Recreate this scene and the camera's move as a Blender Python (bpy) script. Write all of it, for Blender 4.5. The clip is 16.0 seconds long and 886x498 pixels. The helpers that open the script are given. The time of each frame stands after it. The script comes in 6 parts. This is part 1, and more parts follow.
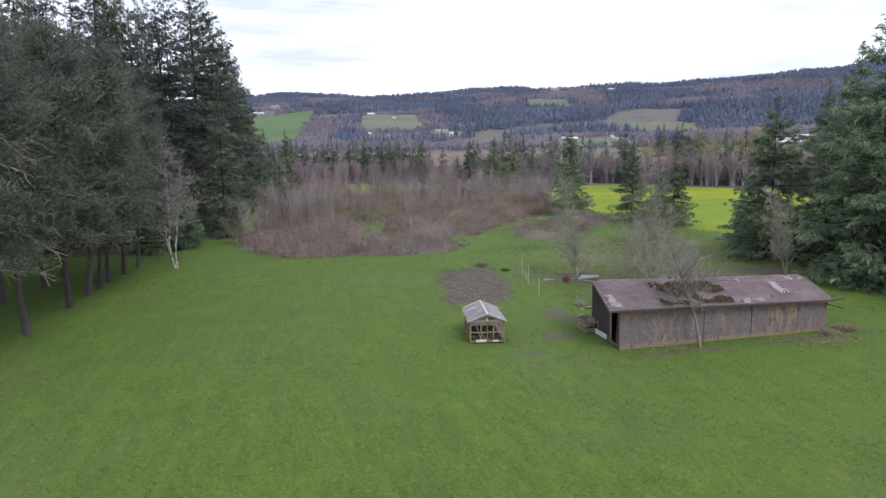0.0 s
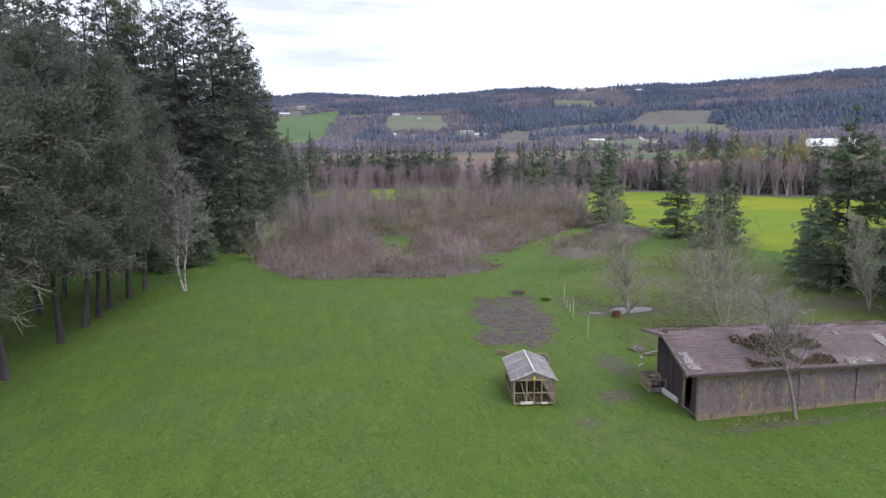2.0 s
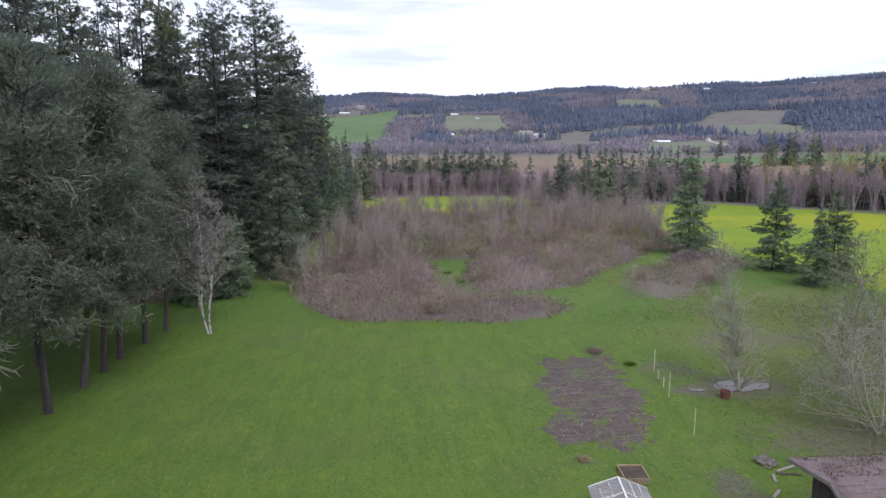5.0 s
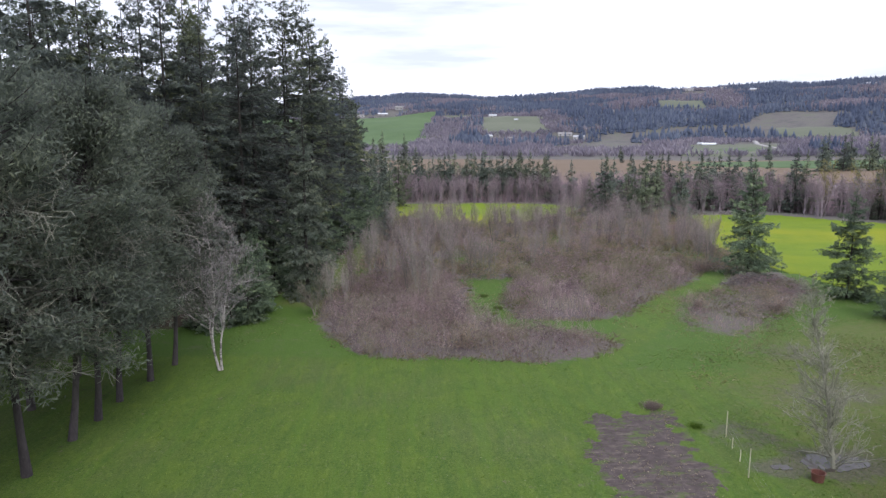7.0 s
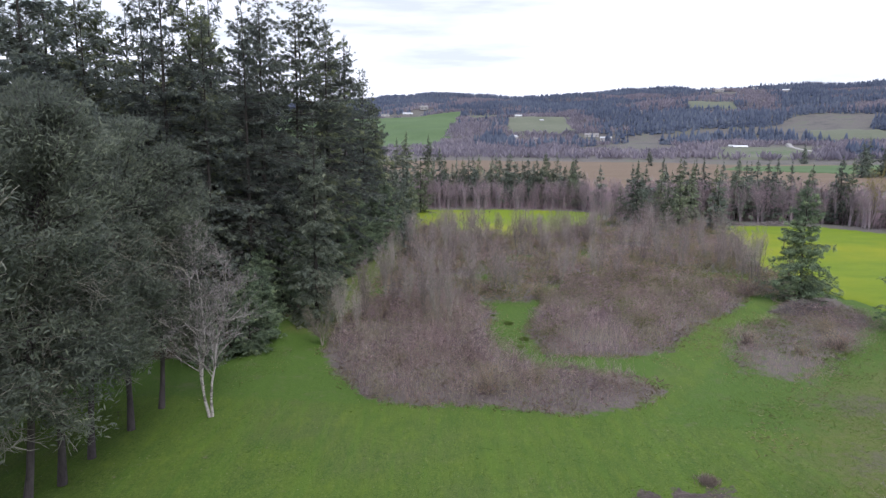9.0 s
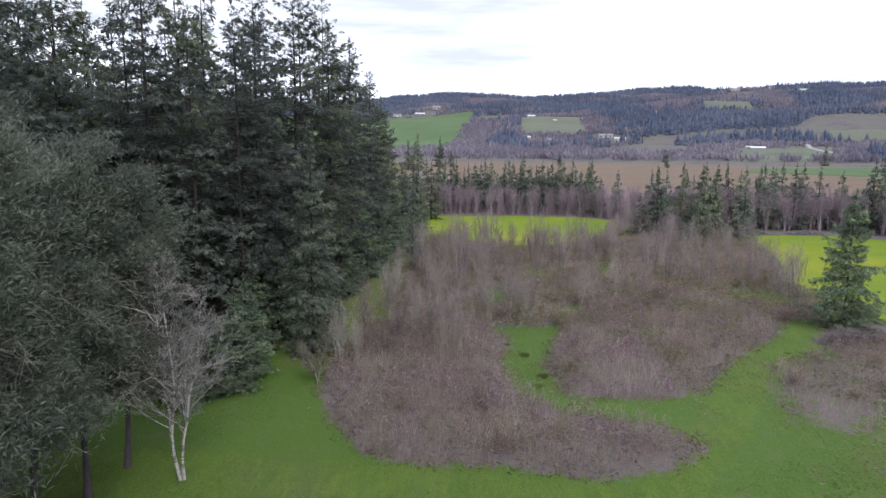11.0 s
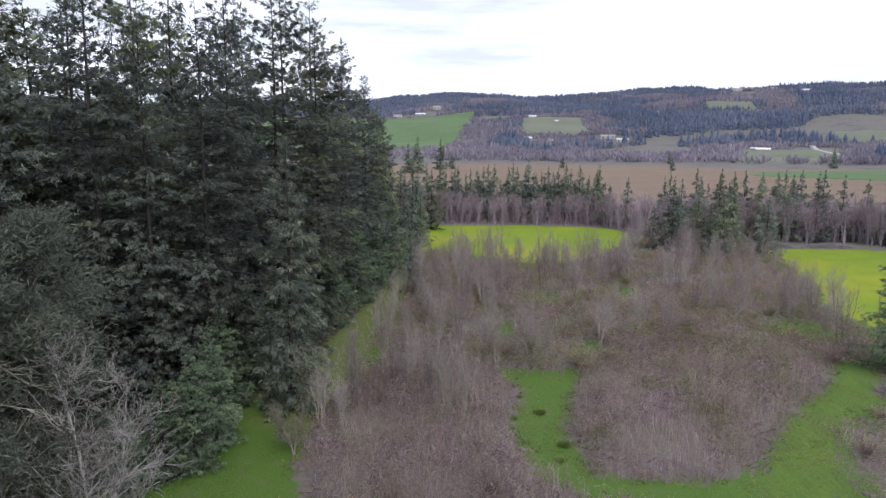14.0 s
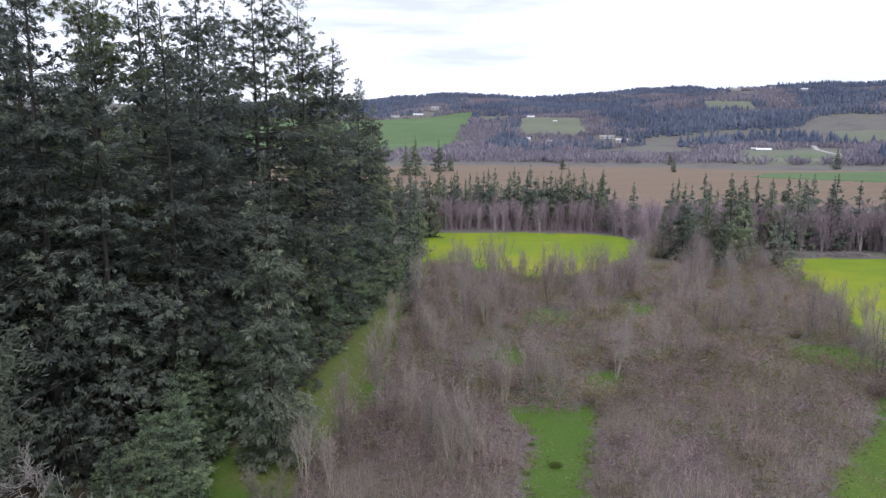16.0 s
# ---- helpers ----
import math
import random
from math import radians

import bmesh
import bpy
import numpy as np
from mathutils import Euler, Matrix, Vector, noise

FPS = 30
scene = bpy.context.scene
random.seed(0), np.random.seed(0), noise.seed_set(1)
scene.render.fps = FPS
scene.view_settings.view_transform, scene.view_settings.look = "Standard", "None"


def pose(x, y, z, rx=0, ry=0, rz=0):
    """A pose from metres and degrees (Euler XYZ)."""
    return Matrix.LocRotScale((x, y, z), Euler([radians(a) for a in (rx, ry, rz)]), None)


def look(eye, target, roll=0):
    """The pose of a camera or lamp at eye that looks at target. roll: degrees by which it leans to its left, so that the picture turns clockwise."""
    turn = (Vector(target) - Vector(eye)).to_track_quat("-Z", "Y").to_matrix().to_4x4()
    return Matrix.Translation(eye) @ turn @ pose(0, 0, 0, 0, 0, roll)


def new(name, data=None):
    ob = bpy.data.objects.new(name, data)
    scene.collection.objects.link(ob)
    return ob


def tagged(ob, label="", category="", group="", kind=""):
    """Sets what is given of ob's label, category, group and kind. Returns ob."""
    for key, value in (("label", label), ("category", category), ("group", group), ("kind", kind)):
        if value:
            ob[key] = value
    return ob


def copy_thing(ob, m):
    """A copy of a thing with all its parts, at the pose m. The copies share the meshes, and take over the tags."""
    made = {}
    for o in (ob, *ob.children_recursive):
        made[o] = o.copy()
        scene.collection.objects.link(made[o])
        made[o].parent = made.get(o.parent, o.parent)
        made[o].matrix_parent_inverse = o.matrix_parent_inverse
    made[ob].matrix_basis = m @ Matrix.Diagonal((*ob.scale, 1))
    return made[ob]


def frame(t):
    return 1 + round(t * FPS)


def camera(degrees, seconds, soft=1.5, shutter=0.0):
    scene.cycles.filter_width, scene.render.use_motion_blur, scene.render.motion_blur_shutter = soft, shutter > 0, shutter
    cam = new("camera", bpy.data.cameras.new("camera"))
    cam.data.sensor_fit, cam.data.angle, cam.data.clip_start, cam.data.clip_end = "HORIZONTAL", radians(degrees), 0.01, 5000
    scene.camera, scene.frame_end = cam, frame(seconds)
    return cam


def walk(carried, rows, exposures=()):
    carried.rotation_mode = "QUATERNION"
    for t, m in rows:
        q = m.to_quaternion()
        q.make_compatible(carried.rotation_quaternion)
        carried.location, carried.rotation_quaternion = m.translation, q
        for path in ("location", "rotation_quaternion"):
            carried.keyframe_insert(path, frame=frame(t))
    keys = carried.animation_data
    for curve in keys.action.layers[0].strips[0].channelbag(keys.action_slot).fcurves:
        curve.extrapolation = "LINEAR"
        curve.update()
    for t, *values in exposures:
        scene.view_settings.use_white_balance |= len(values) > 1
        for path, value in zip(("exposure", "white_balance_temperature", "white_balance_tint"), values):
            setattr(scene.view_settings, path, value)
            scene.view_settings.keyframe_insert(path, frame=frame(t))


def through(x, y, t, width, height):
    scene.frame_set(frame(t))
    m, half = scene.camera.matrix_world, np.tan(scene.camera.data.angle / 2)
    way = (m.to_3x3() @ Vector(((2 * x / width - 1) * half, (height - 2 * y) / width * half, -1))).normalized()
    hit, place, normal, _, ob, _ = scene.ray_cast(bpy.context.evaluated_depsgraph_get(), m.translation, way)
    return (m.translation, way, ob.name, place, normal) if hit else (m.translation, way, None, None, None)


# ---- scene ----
# ------------------------------------------------------------------ camera
cam = camera(69.1, 16.0, soft=1.4)
PATH = [
    (0.0, 0.00, 0.00, 12.89, -13.49, -8.85, -0.85),
    (0.5, 0.15, 1.83, 13.20, -13.11, -8.83, -0.81),
    (1.0, 0.32, 3.59, 13.58, -12.63, -8.84, -0.72),
    (1.5, 0.53, 5.31, 13.93, -12.03, -8.81, -0.66),
    (2.0, 0.79, 7.07, 14.27, -11.37, -8.79, -0.60),
    (2.5, 1.06, 8.81, 14.63, -10.51, -8.79, -0.54),
    (3.0, 1.31, 10.60, 15.01, -9.68, -8.80, -0.50),
    (3.5, 1.56, 12.38, 15.42, -8.86, -8.81, -0.43),
    (4.0, 1.84, 14.16, 15.82, -7.94, -8.83, -0.39),
    (4.5, 2.13, 15.83, 16.21, -7.15, -8.85, -0.32),
    (5.0, 2.36, 17.56, 16.65, -6.35, -8.85, -0.26),
    (7.5, 3.31, 25.92, 18.59, -2.44, -8.82, 0.09),
    (8.0, 3.49, 27.65, 18.97, -1.92, -8.84, 0.20),
    (8.5, 3.63, 29.42, 19.36, -1.39, -8.86, 0.30),
    (9.0, 3.71, 31.18, 19.78, -0.96, -8.88, 0.40),
    (11.5, 4.10, 39.94, 21.49, 0.22, -8.92, 0.46),
    (12.0, 4.05, 41.67, 21.79, 0.25, -8.91, 0.49),
    (12.5, 4.05, 43.39, 22.07, 0.22, -8.92, 0.48),
    (13.0, 4.01, 45.14, 22.37, 0.21, -8.93, 0.48),
    (13.5, 3.96, 46.87, 22.70, 0.14, -8.93, 0.45),
    (14.0, 3.94, 48.64, 23.02, 0.17, -8.94, 0.44),
    (14.5, 3.93, 50.41, 23.36, 0.09, -8.94, 0.42),
    (15.0, 3.85, 52.23, 23.67, 0.10, -8.94, 0.39),
    (15.5, 3.77, 54.07, 23.93, 0.13, -8.93, 0.32),
    (16.0, 3.64, 55.85, 24.25, 0.00, -8.93, 0.29),
]


def stand(x, y, z, yaw, pitch, roll):
    """A camera pose from its place, its yaw to the left, its pitch up and its roll."""
    way = Vector((-math.sin(radians(yaw)) * math.cos(radians(pitch)),
                  math.cos(radians(yaw)) * math.cos(radians(pitch)), math.sin(radians(pitch))))
    eye = Vector((x, y, z))
    return look(eye, eye + way * 50, roll)


walk(cam, [(row[0], stand(*row[1:])) for row in PATH])
scene.view_settings.exposure = 0.80

# ------------------------------------------------------------------ world and sun
world = bpy.data.worlds.new("overcast_sky")
scene.world = world
world.use_nodes = True
wt = world.node_tree
wt.nodes.clear()
w_out = wt.nodes.new("ShaderNodeOutputWorld")
w_bg = wt.nodes.new("ShaderNodeBackground")
w_sky = wt.nodes.new("ShaderNodeTexSky")
w_sky.sky_type = "NISHITA"
w_sky.sun_disc = False
w_sky.sun_elevation = radians(48)
w_sky.sun_rotation = radians(158)
w_sky.air_density, w_sky.dust_density = 1.0, 1.5
w_gain = wt.nodes.new("ShaderNodeVectorMath")
w_gain.operation = "SCALE"
w_gain.inputs["Scale"].default_value = 0.10
w_co = wt.nodes.new("ShaderNodeTexCoord")
w_map = wt.nodes.new("ShaderNodeMapping")
w_map.inputs["Scale"].default_value = (1.0, 1.0, 8.0)
w_n1 = wt.nodes.new("ShaderNodeTexNoise")
w_n1.inputs["Scale"].default_value = 2.6
w_n1.inputs["Detail"].default_value = 6
w_n1.inputs["Roughness"].default_value = 0.55
w_ramp = wt.nodes.new("ShaderNodeValToRGB")
w_ramp.color_ramp.elements[0].position, w_ramp.color_ramp.elements[0].color = 0.32, (0.50, 0.53, 0.62, 1)
w_ramp.color_ramp.elements[1].position, w_ramp.color_ramp.elements[1].color = 0.58, (0.865, 0.895, 1.09, 1)
w_mix = wt.nodes.new("ShaderNodeMixRGB")
w_mix.inputs["Fac"].default_value = 0.88
wt.links.new(w_sky.outputs[0], w_gain.inputs[0])
wt.links.new(w_co.outputs["Generated"], w_map.inputs["Vector"])
wt.links.new(w_map.outputs[0], w_n1.inputs["Vector"])
wt.links.new(w_n1.outputs["Fac"], w_ramp.inputs["Fac"])
wt.links.new(w_gain.outputs[0], w_mix.inputs[1])
wt.links.new(w_ramp.outputs[0], w_mix.inputs[2])
wt.links.new(w_mix.outputs[0], w_bg.inputs["Color"])
w_bg.inputs["Strength"].default_value = 1.0
wt.links.new(w_bg.outputs[0], w_out.inputs[0])

sun_data = bpy.data.lights.new("sun", "SUN")
sun_data.energy, sun_data.angle, sun_data.color = 1.1, radians(25), (1.0, 0.975, 0.94)
sun = new("sun", sun_data)
sun.matrix_world = look((18, -45, 57), (0, 0, 0))

# ------------------------------------------------------------------ materials


class Nodes:
    """A small builder of node materials."""

    def __init__(self, name):
        self.mat = bpy.data.materials.new(name)
        self.mat.use_nodes = True
        self.t = self.mat.node_tree
        self.bsdf = self.t.nodes["Principled BSDF"]
        self.bsdf.inputs["Specular IOR Level"].default_value = 0.25

    def node(self, kind, **values):
        n = self.t.nodes.new("ShaderNode" + kind)
        for key, value in values.items():
            n.inputs[key.replace("_", " ")].default_value = value
        return n

    def link(self, a, b):
        self.t.links.new(a, b)

    def noise(self, scale, detail=3, rough=0.55, stretch=None, world_space=True):
        n = self.node("TexNoise", Scale=scale, Detail=detail, Roughness=rough)
        src = self.place(world_space)
        if stretch:
            m = self.node("Mapping", Scale=stretch)
            self.link(src, m.inputs["Vector"])
            src = m.outputs[0]
        self.link(src, n.inputs["Vector"])
        return n.outputs["Fac"]

    def place(self, world_space):
        if world_space:
            return self.t.nodes.new("ShaderNodeNewGeometry").outputs["Position"]
        return self.t.nodes.new("ShaderNodeTexCoord").outputs["Object"]

    def ramp(self, fac, *stops):
        r = self.t.nodes.new("ShaderNodeValToRGB")
        e = r.color_ramp.elements
        while len(e) < len(stops):
            e.new(0.5)
        for k, (pos, col) in enumerate(stops):
            e[k].position = pos
            e[k].color = (*col, 1) if len(col) == 3 else col
        self.link(fac, r.inputs["Fac"])
        return r.outputs["Color"]

    def step(self, fac, lo, hi):
        m = self.node("MapRange", From_Min=lo, From_Max=hi)
        m.interpolation_type = "SMOOTHSTEP"
        self.link(fac, m.inputs["Value"])
        return m.outputs["Result"]

    def math(self, op, a, b):
        m = self.t.nodes.new("ShaderNodeMath")
        m.operation = op
        for k, v in enumerate((a, b)):
            if isinstance(v, (int, float)):
                m.inputs[k].default_value = v
            else:
                self.link(v, m.inputs[k])
        return m.outputs[0]

    def mix(self, fac, a, b, blend="MIX"):
        m = self.t.nodes.new("ShaderNodeMixRGB")
        m.blend_type = blend
        for k, v in zip(("Fac", "Color1", "Color2"), (fac, a, b)):
            if isinstance(v, (int, float)):
                m.inputs[k].default_value = v
            elif isinstance(v, tuple):
                m.inputs[k].default_value = (*v, 1)
            else:
                self.link(v, m.inputs[k])
        return m.outputs["Color"]

    def attr(self, name):
        n = self.t.nodes.new("ShaderNodeAttribute")
        n.attribute_name = name
        return n.outputs["Fac"]

    def island(self):
        return self.t.nodes.new("ShaderNodeNewGeometry").outputs["Random Per Island"]

    def random(self):
        return self.t.nodes.new("ShaderNodeObjectInfo").outputs["Random"]

    def done(self, colour, rough=0.8, bump=None, strength=0.3, distance=0.05, metal=0.0):
        self.link(colour, self.bsdf.inputs["Base Color"])
        if isinstance(rough, (int, float)):
            self.bsdf.inputs["Roughness"].default_value = rough
        else:
            self.link(rough, self.bsdf.inputs["Roughness"])
        self.bsdf.inputs["Metallic"].default_value = metal
        if bump is not None:
            b = self.node("Bump", Strength=strength, Distance=distance)
            self.link(bump, b.inputs["Height"])
            self.link(b.outputs[0], self.bsdf.inputs["Normal"])
        return self.mat


def plain(name, dark, light, scale=3.0, rough=0.8, fine=30.0, bump=0.3, stretch=None, world_space=False, vary=0.25, distance=0.02, metal=0.0):
    """A surface with broad and fine variation between two colours, and some difference from piece to piece."""
    m = Nodes(name)
    broad, grain = m.noise(scale, 4, 0.6, stretch, world_space), m.noise(fine, 3, 0.6, stretch, world_space)
    both = m.math("ADD", m.math("MULTIPLY", broad, 0.62), m.math("MULTIPLY", grain, 0.38))
    col = m.ramp(both, (0.33, dark), (0.66, light))
    if vary:
        k = m.math("ADD", m.math("MULTIPLY", m.random(), 2 * vary), 1 - vary)
        col = m.mix(1.0, col, m.mix(0.0, k, k), "MULTIPLY")
    return m.done(col, rough, grain, bump, distance, metal)


def foliage(name, dark, light, tip=None, vary=0.25, rough=0.65, through=0.35, patch=None, size=0.35, warm=0.0, tone=False):
    """Needles or twigs: each clump has its own shade, each plant too, and some light comes through."""
    m = Nodes(name)
    col = m.ramp(m.attr("tone") if tone else m.island(), (0.0, dark), (0.75, light), (1.0, tip or light))
    col = m.mix(1.0, col, m.ramp(m.noise(size, 3, 0.55), (0.3, (0.75, 0.77, 0.80)), (0.7, (1.22, 1.2, 1.12))), "MULTIPLY")
    if patch:
        first, second = patch
        col = m.mix(m.math("MULTIPLY", m.step(m.noise(0.16, 4, 0.6), 0.45, 0.60), 0.7), col, first)
        col = m.mix(m.math("MULTIPLY", m.step(m.noise(0.33, 5, 0.65), 0.46, 0.58), 0.75), col, second)
    k = m.math("ADD", m.math("MULTIPLY", m.random(), 2 * vary), 1 - vary)
    col = m.mix(1.0, col, m.mix(0.0, k, k), "MULTIPLY")
    if warm:
        odd = m.step(m.math("FRACT", m.math("MULTIPLY", m.random(), 7.31), 0), 0.45, 1.0)
        col = m.mix(m.math("MULTIPLY", odd, warm), col, (1.25, 1.22, 0.72), "MULTIPLY")
    m.done(col, rough)
    if through:
        leaf, both = m.t.nodes.new("ShaderNodeBsdfTranslucent"), m.t.nodes.new("ShaderNodeMixShader")
        out = m.t.nodes["Material Output"]
        both.inputs["Fac"].default_value = through
        m.link(col, leaf.inputs["Color"])
        m.link(m.bsdf.outputs[0], both.inputs[1])
        m.link(leaf.outputs[0], both.inputs[2])
        m.link(both.outputs[0], out.inputs["Surface"])
    return m.mat


def ground_material():
    """Mown pasture, rougher grass, thicket litter, bare earth and wooded hillside on one sheet."""
    m = Nodes("pasture_and_hillside")
    big, mid, fine = m.noise(0.09, 4), m.noise(1.1, 4, 0.65, (1.0, 0.22, 1.0)), m.noise(7.0, 5, 0.75)
    clump = m.noise(3.0, 5, 0.75, (1.0, 0.32, 1.0))
    lane = m.noise(1.0, 3, 0.6, (1.1, 0.05, 1.0))
    grass = m.ramp(fine, (0.32, (0.038, 0.074, 0.011)), (0.50, (0.069, 0.115, 0.016)), (0.68, (0.110, 0.160, 0.031)))
    dull = m.ramp(fine, (0.32, (0.058, 0.077, 0.025)), (0.68, (0.110, 0.126, 0.054)))
    grass = m.mix(m.math("MULTIPLY", m.step(big, 0.46, 0.66), 0.40), grass, dull)
    grass = m.mix(m.math("MULTIPLY", m.step(m.noise(0.28, 5, 0.65), 0.46, 0.60), 0.30), grass, (0.096, 0.148, 0.016))
    grass = m.mix(m.math("MULTIPLY", m.step(lane, 0.50, 0.62), 0.35), grass, (0.078, 0.146, 0.016))
    grass = m.mix(m.math("MULTIPLY", m.step(mid, 0.48, 0.66), 0.35), grass, (0.038, 0.088, 0.013))
    grass = m.mix(m.math("MULTIPLY", m.step(m.noise(0.8, 5, 0.7, (1.0, 0.4, 1.0)), 0.54, 0.66), 0.30), grass, (0.124, 0.172, 0.020))
    grass = m.mix(m.math("MULTIPLY", m.step(clump, 0.54, 0.62), 0.40), grass, (0.034, 0.078, 0.012))
    grass = m.mix(m.math("MULTIPLY", m.step(m.noise(4.0, 4, 0.75, (1.0, 0.5, 1.0)), 0.57, 0.66), 0.5), grass, (0.142, 0.192, 0.046))
    worn = m.math("MULTIPLY", m.step(m.noise(0.22, 4, 0.6), 0.40, 0.62), 0.62)
    thatch = m.math("MULTIPLY", m.step(m.noise(1.9, 6, 0.8), 0.57, 0.67), worn)
    grass = m.mix(thatch, grass, (0.172, 0.140, 0.112))
    speck = m.step(m.noise(5.5, 2, 0.5), 0.71, 0.76)
    grass = m.mix(m.math("MULTIPLY", speck, 0.6), grass, (0.249, 0.240, 0.190))
    lush = m.ramp(fine, (0.32, (0.034, 0.080, 0.011)), (0.68, (0.092, 0.150, 0.024)))
    lush = m.mix(m.math("MULTIPLY", m.step(clump, 0.56, 0.68), 0.5), lush, (0.029, 0.065, 0.018))
    lush = m.mix(m.math("MULTIPLY", m.step(m.noise(0.5, 5, 0.7), 0.54, 0.68), 0.35), lush, (0.132, 0.118, 0.080))
    edge = m.math("MULTIPLY", m.math("SUBTRACT", m.noise(0.9, 6, 0.75), 0.5), 1.5)

    def zone(name, lo=0.42, hi=0.58):
        return m.step(m.math("ADD", m.attr(name), edge), lo, hi)

    col = m.mix(zone("rough"), grass, lush)
    col = m.mix(m.math("MULTIPLY", zone("olive", 0.35, 0.85), 0.65), col, m.ramp(m.noise(1.6, 6, 0.8), (0.34, (0.058, 0.092, 0.016)), (0.50, (0.112, 0.122, 0.036)), (0.66, (0.140, 0.122, 0.074))))
    mud = m.ramp(m.noise(3.5, 5, 0.7), (0.3, (0.047, 0.040, 0.033)), (0.7, (0.150, 0.130, 0.111)))
    col = m.mix(m.math("MULTIPLY", zone("bare", 0.35, 0.75), 0.7), col, mud)
    leaf = m.ramp(m.noise(2.2, 5, 0.75), (0.30, (0.072, 0.058, 0.056)), (0.5, (0.130, 0.107, 0.105)), (0.60, (0.135, 0.120, 0.090)), (0.70, (0.080, 0.112, 0.040)))
    col = m.mix(zone("litter", 0.40, 0.62), col, leaf)
    # Fallen needles, browned dark enough to hold the trees' shade as well.
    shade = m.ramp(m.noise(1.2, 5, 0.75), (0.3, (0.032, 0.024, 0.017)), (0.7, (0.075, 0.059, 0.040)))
    col = m.mix(zone("needle_shade"), col, shade)
    hill = m.ramp(m.noise(0.03, 8, 0.8), (0.35, (0.059, 0.063, 0.060)), (0.5, (0.122, 0.110, 0.105)), (0.65, (0.103, 0.118, 0.080)))
    col = m.mix(m.attr("hill"), col, hill)
    bump = m.math("ADD", m.math("MULTIPLY", mid, 0.6), m.math("MULTIPLY", fine, 0.4))
    return m.done(col, 0.9, bump, 0.9, 0.15)


M_ground = ground_material()
M_fir = foliage("fir_needles", (0.090, 0.104, 0.108), (0.160, 0.186, 0.164), (0.215, 0.242, 0.176), through=0.45, size=0.14, vary=0.30, warm=0.7, tone=True)
M_fir_young = foliage("young_fir_needles", (0.124, 0.168, 0.125), (0.216, 0.281, 0.183), (0.302, 0.371, 0.209), through=0.45, tone=True)
M_fir_slender = foliage("pale_green_needles", (0.125, 0.150, 0.128), (0.205, 0.235, 0.182), (0.260, 0.290, 0.205), through=0.45, tone=True)
M_fir_belt = foliage("belt_fir_needles", (0.115, 0.140, 0.128), (0.185, 0.218, 0.182), (0.240, 0.272, 0.205), through=0.45, vary=0.3, warm=0.5, tone=True)
M_pine = foliage("pine_needles", (0.106, 0.121, 0.106), (0.158, 0.181, 0.146), (0.206, 0.230, 0.168), through=0.45, size=0.2)
M_bark_fir = plain("fir_bark", (0.032, 0.028, 0.027), (0.068, 0.060, 0.056), 2.0, 0.9, 14, 0.8, (1, 1, 0.25))
M_bark_pine = plain("pine_bark", (0.040, 0.034, 0.036), (0.092, 0.078, 0.080), 2.0, 0.9, 12, 0.8, (1, 1, 0.3))
M_deadwood = plain("lichen_covered_dead_twigs", (0.215, 0.212, 0.165), (0.370, 0.362, 0.285), 1.0, 0.9, 9, 0.4)
M_pine_dead = plain("lichen_grey_dead_boughs", (0.150, 0.148, 0.124), (0.265, 0.260, 0.215), 1.0, 0.9, 9, 0.4)
M_lichen = plain("olive_lichen_twigs", (0.120, 0.116, 0.082), (0.250, 0.240, 0.176), 1.0, 0.9, 9, 0.4)
M_bark_pale = plain("pale_lichen_bark", (0.221, 0.205, 0.174), (0.411, 0.387, 0.332), 1.5, 0.9, 10, 0.5)
M_birch_twig = plain("pale_grey_birch_twigs", (0.165, 0.150, 0.155), (0.285, 0.262, 0.258), 1.0, 0.9, 9, 0.3)
M_birch = Nodes("banded_birch_bark")
birch_band = M_birch.step(M_birch.noise(1.3, 4, 0.7, (0.5, 0.5, 1.7), False), 0.48, 0.56)
M_birch = M_birch.done(M_birch.mix(M_birch.math("MULTIPLY", birch_band, 0.8), M_birch.ramp(M_birch.noise(6, 3, 0.6), (0.3, (0.27, 0.25, 0.24)), (0.7, (0.42, 0.39, 0.37))), (0.075, 0.065, 0.062)), 0.85)
M_bark_alder = plain("mottled_alder_bark", (0.190, 0.155, 0.172), (0.320, 0.272, 0.290), 0.8, 0.9, 8, 0.4)
M_bark_grey = plain("grey_alder_bark", (0.134, 0.115, 0.099), (0.237, 0.209, 0.186), 1.5, 0.9, 10, 0.5)
M_twig = foliage("bare_purple_twigs", (0.308, 0.230, 0.270), (0.472, 0.353, 0.407), (0.578, 0.460, 0.481), 0.15, 0.85, 0.5)
M_cane = foliage("dry_bramble_canes", (0.227, 0.162, 0.181), (0.519, 0.389, 0.419), (0.778, 0.624, 0.592), 0.1, 0.85, 0.5, ((0.440, 0.335, 0.300), (0.420, 0.395, 0.275)), 0.5)
M_scrub = foliage("mixed_dry_scrub", (0.289, 0.211, 0.211), (0.458, 0.346, 0.339), (0.565, 0.452, 0.383), 0.2, 0.85, 0.5, ((0.307, 0.331, 0.147), (0.472, 0.360, 0.242)))
M_scrub_dark = foliage("dead_brown_stalks", (0.190, 0.150, 0.142), (0.310, 0.254, 0.235), (0.400, 0.340, 0.300), 0.1, 0.9, 0.4)
M_rough = foliage("coarse_tussock_grass", (0.105, 0.155, 0.040), (0.190, 0.245, 0.080), (0.330, 0.290, 0.190), 0.0, 0.8, 0.4)
M_weed = foliage("olive_thicket_weeds", (0.156, 0.190, 0.066), (0.252, 0.287, 0.105), (0.348, 0.345, 0.154), 0.1, 0.8, 0.5)
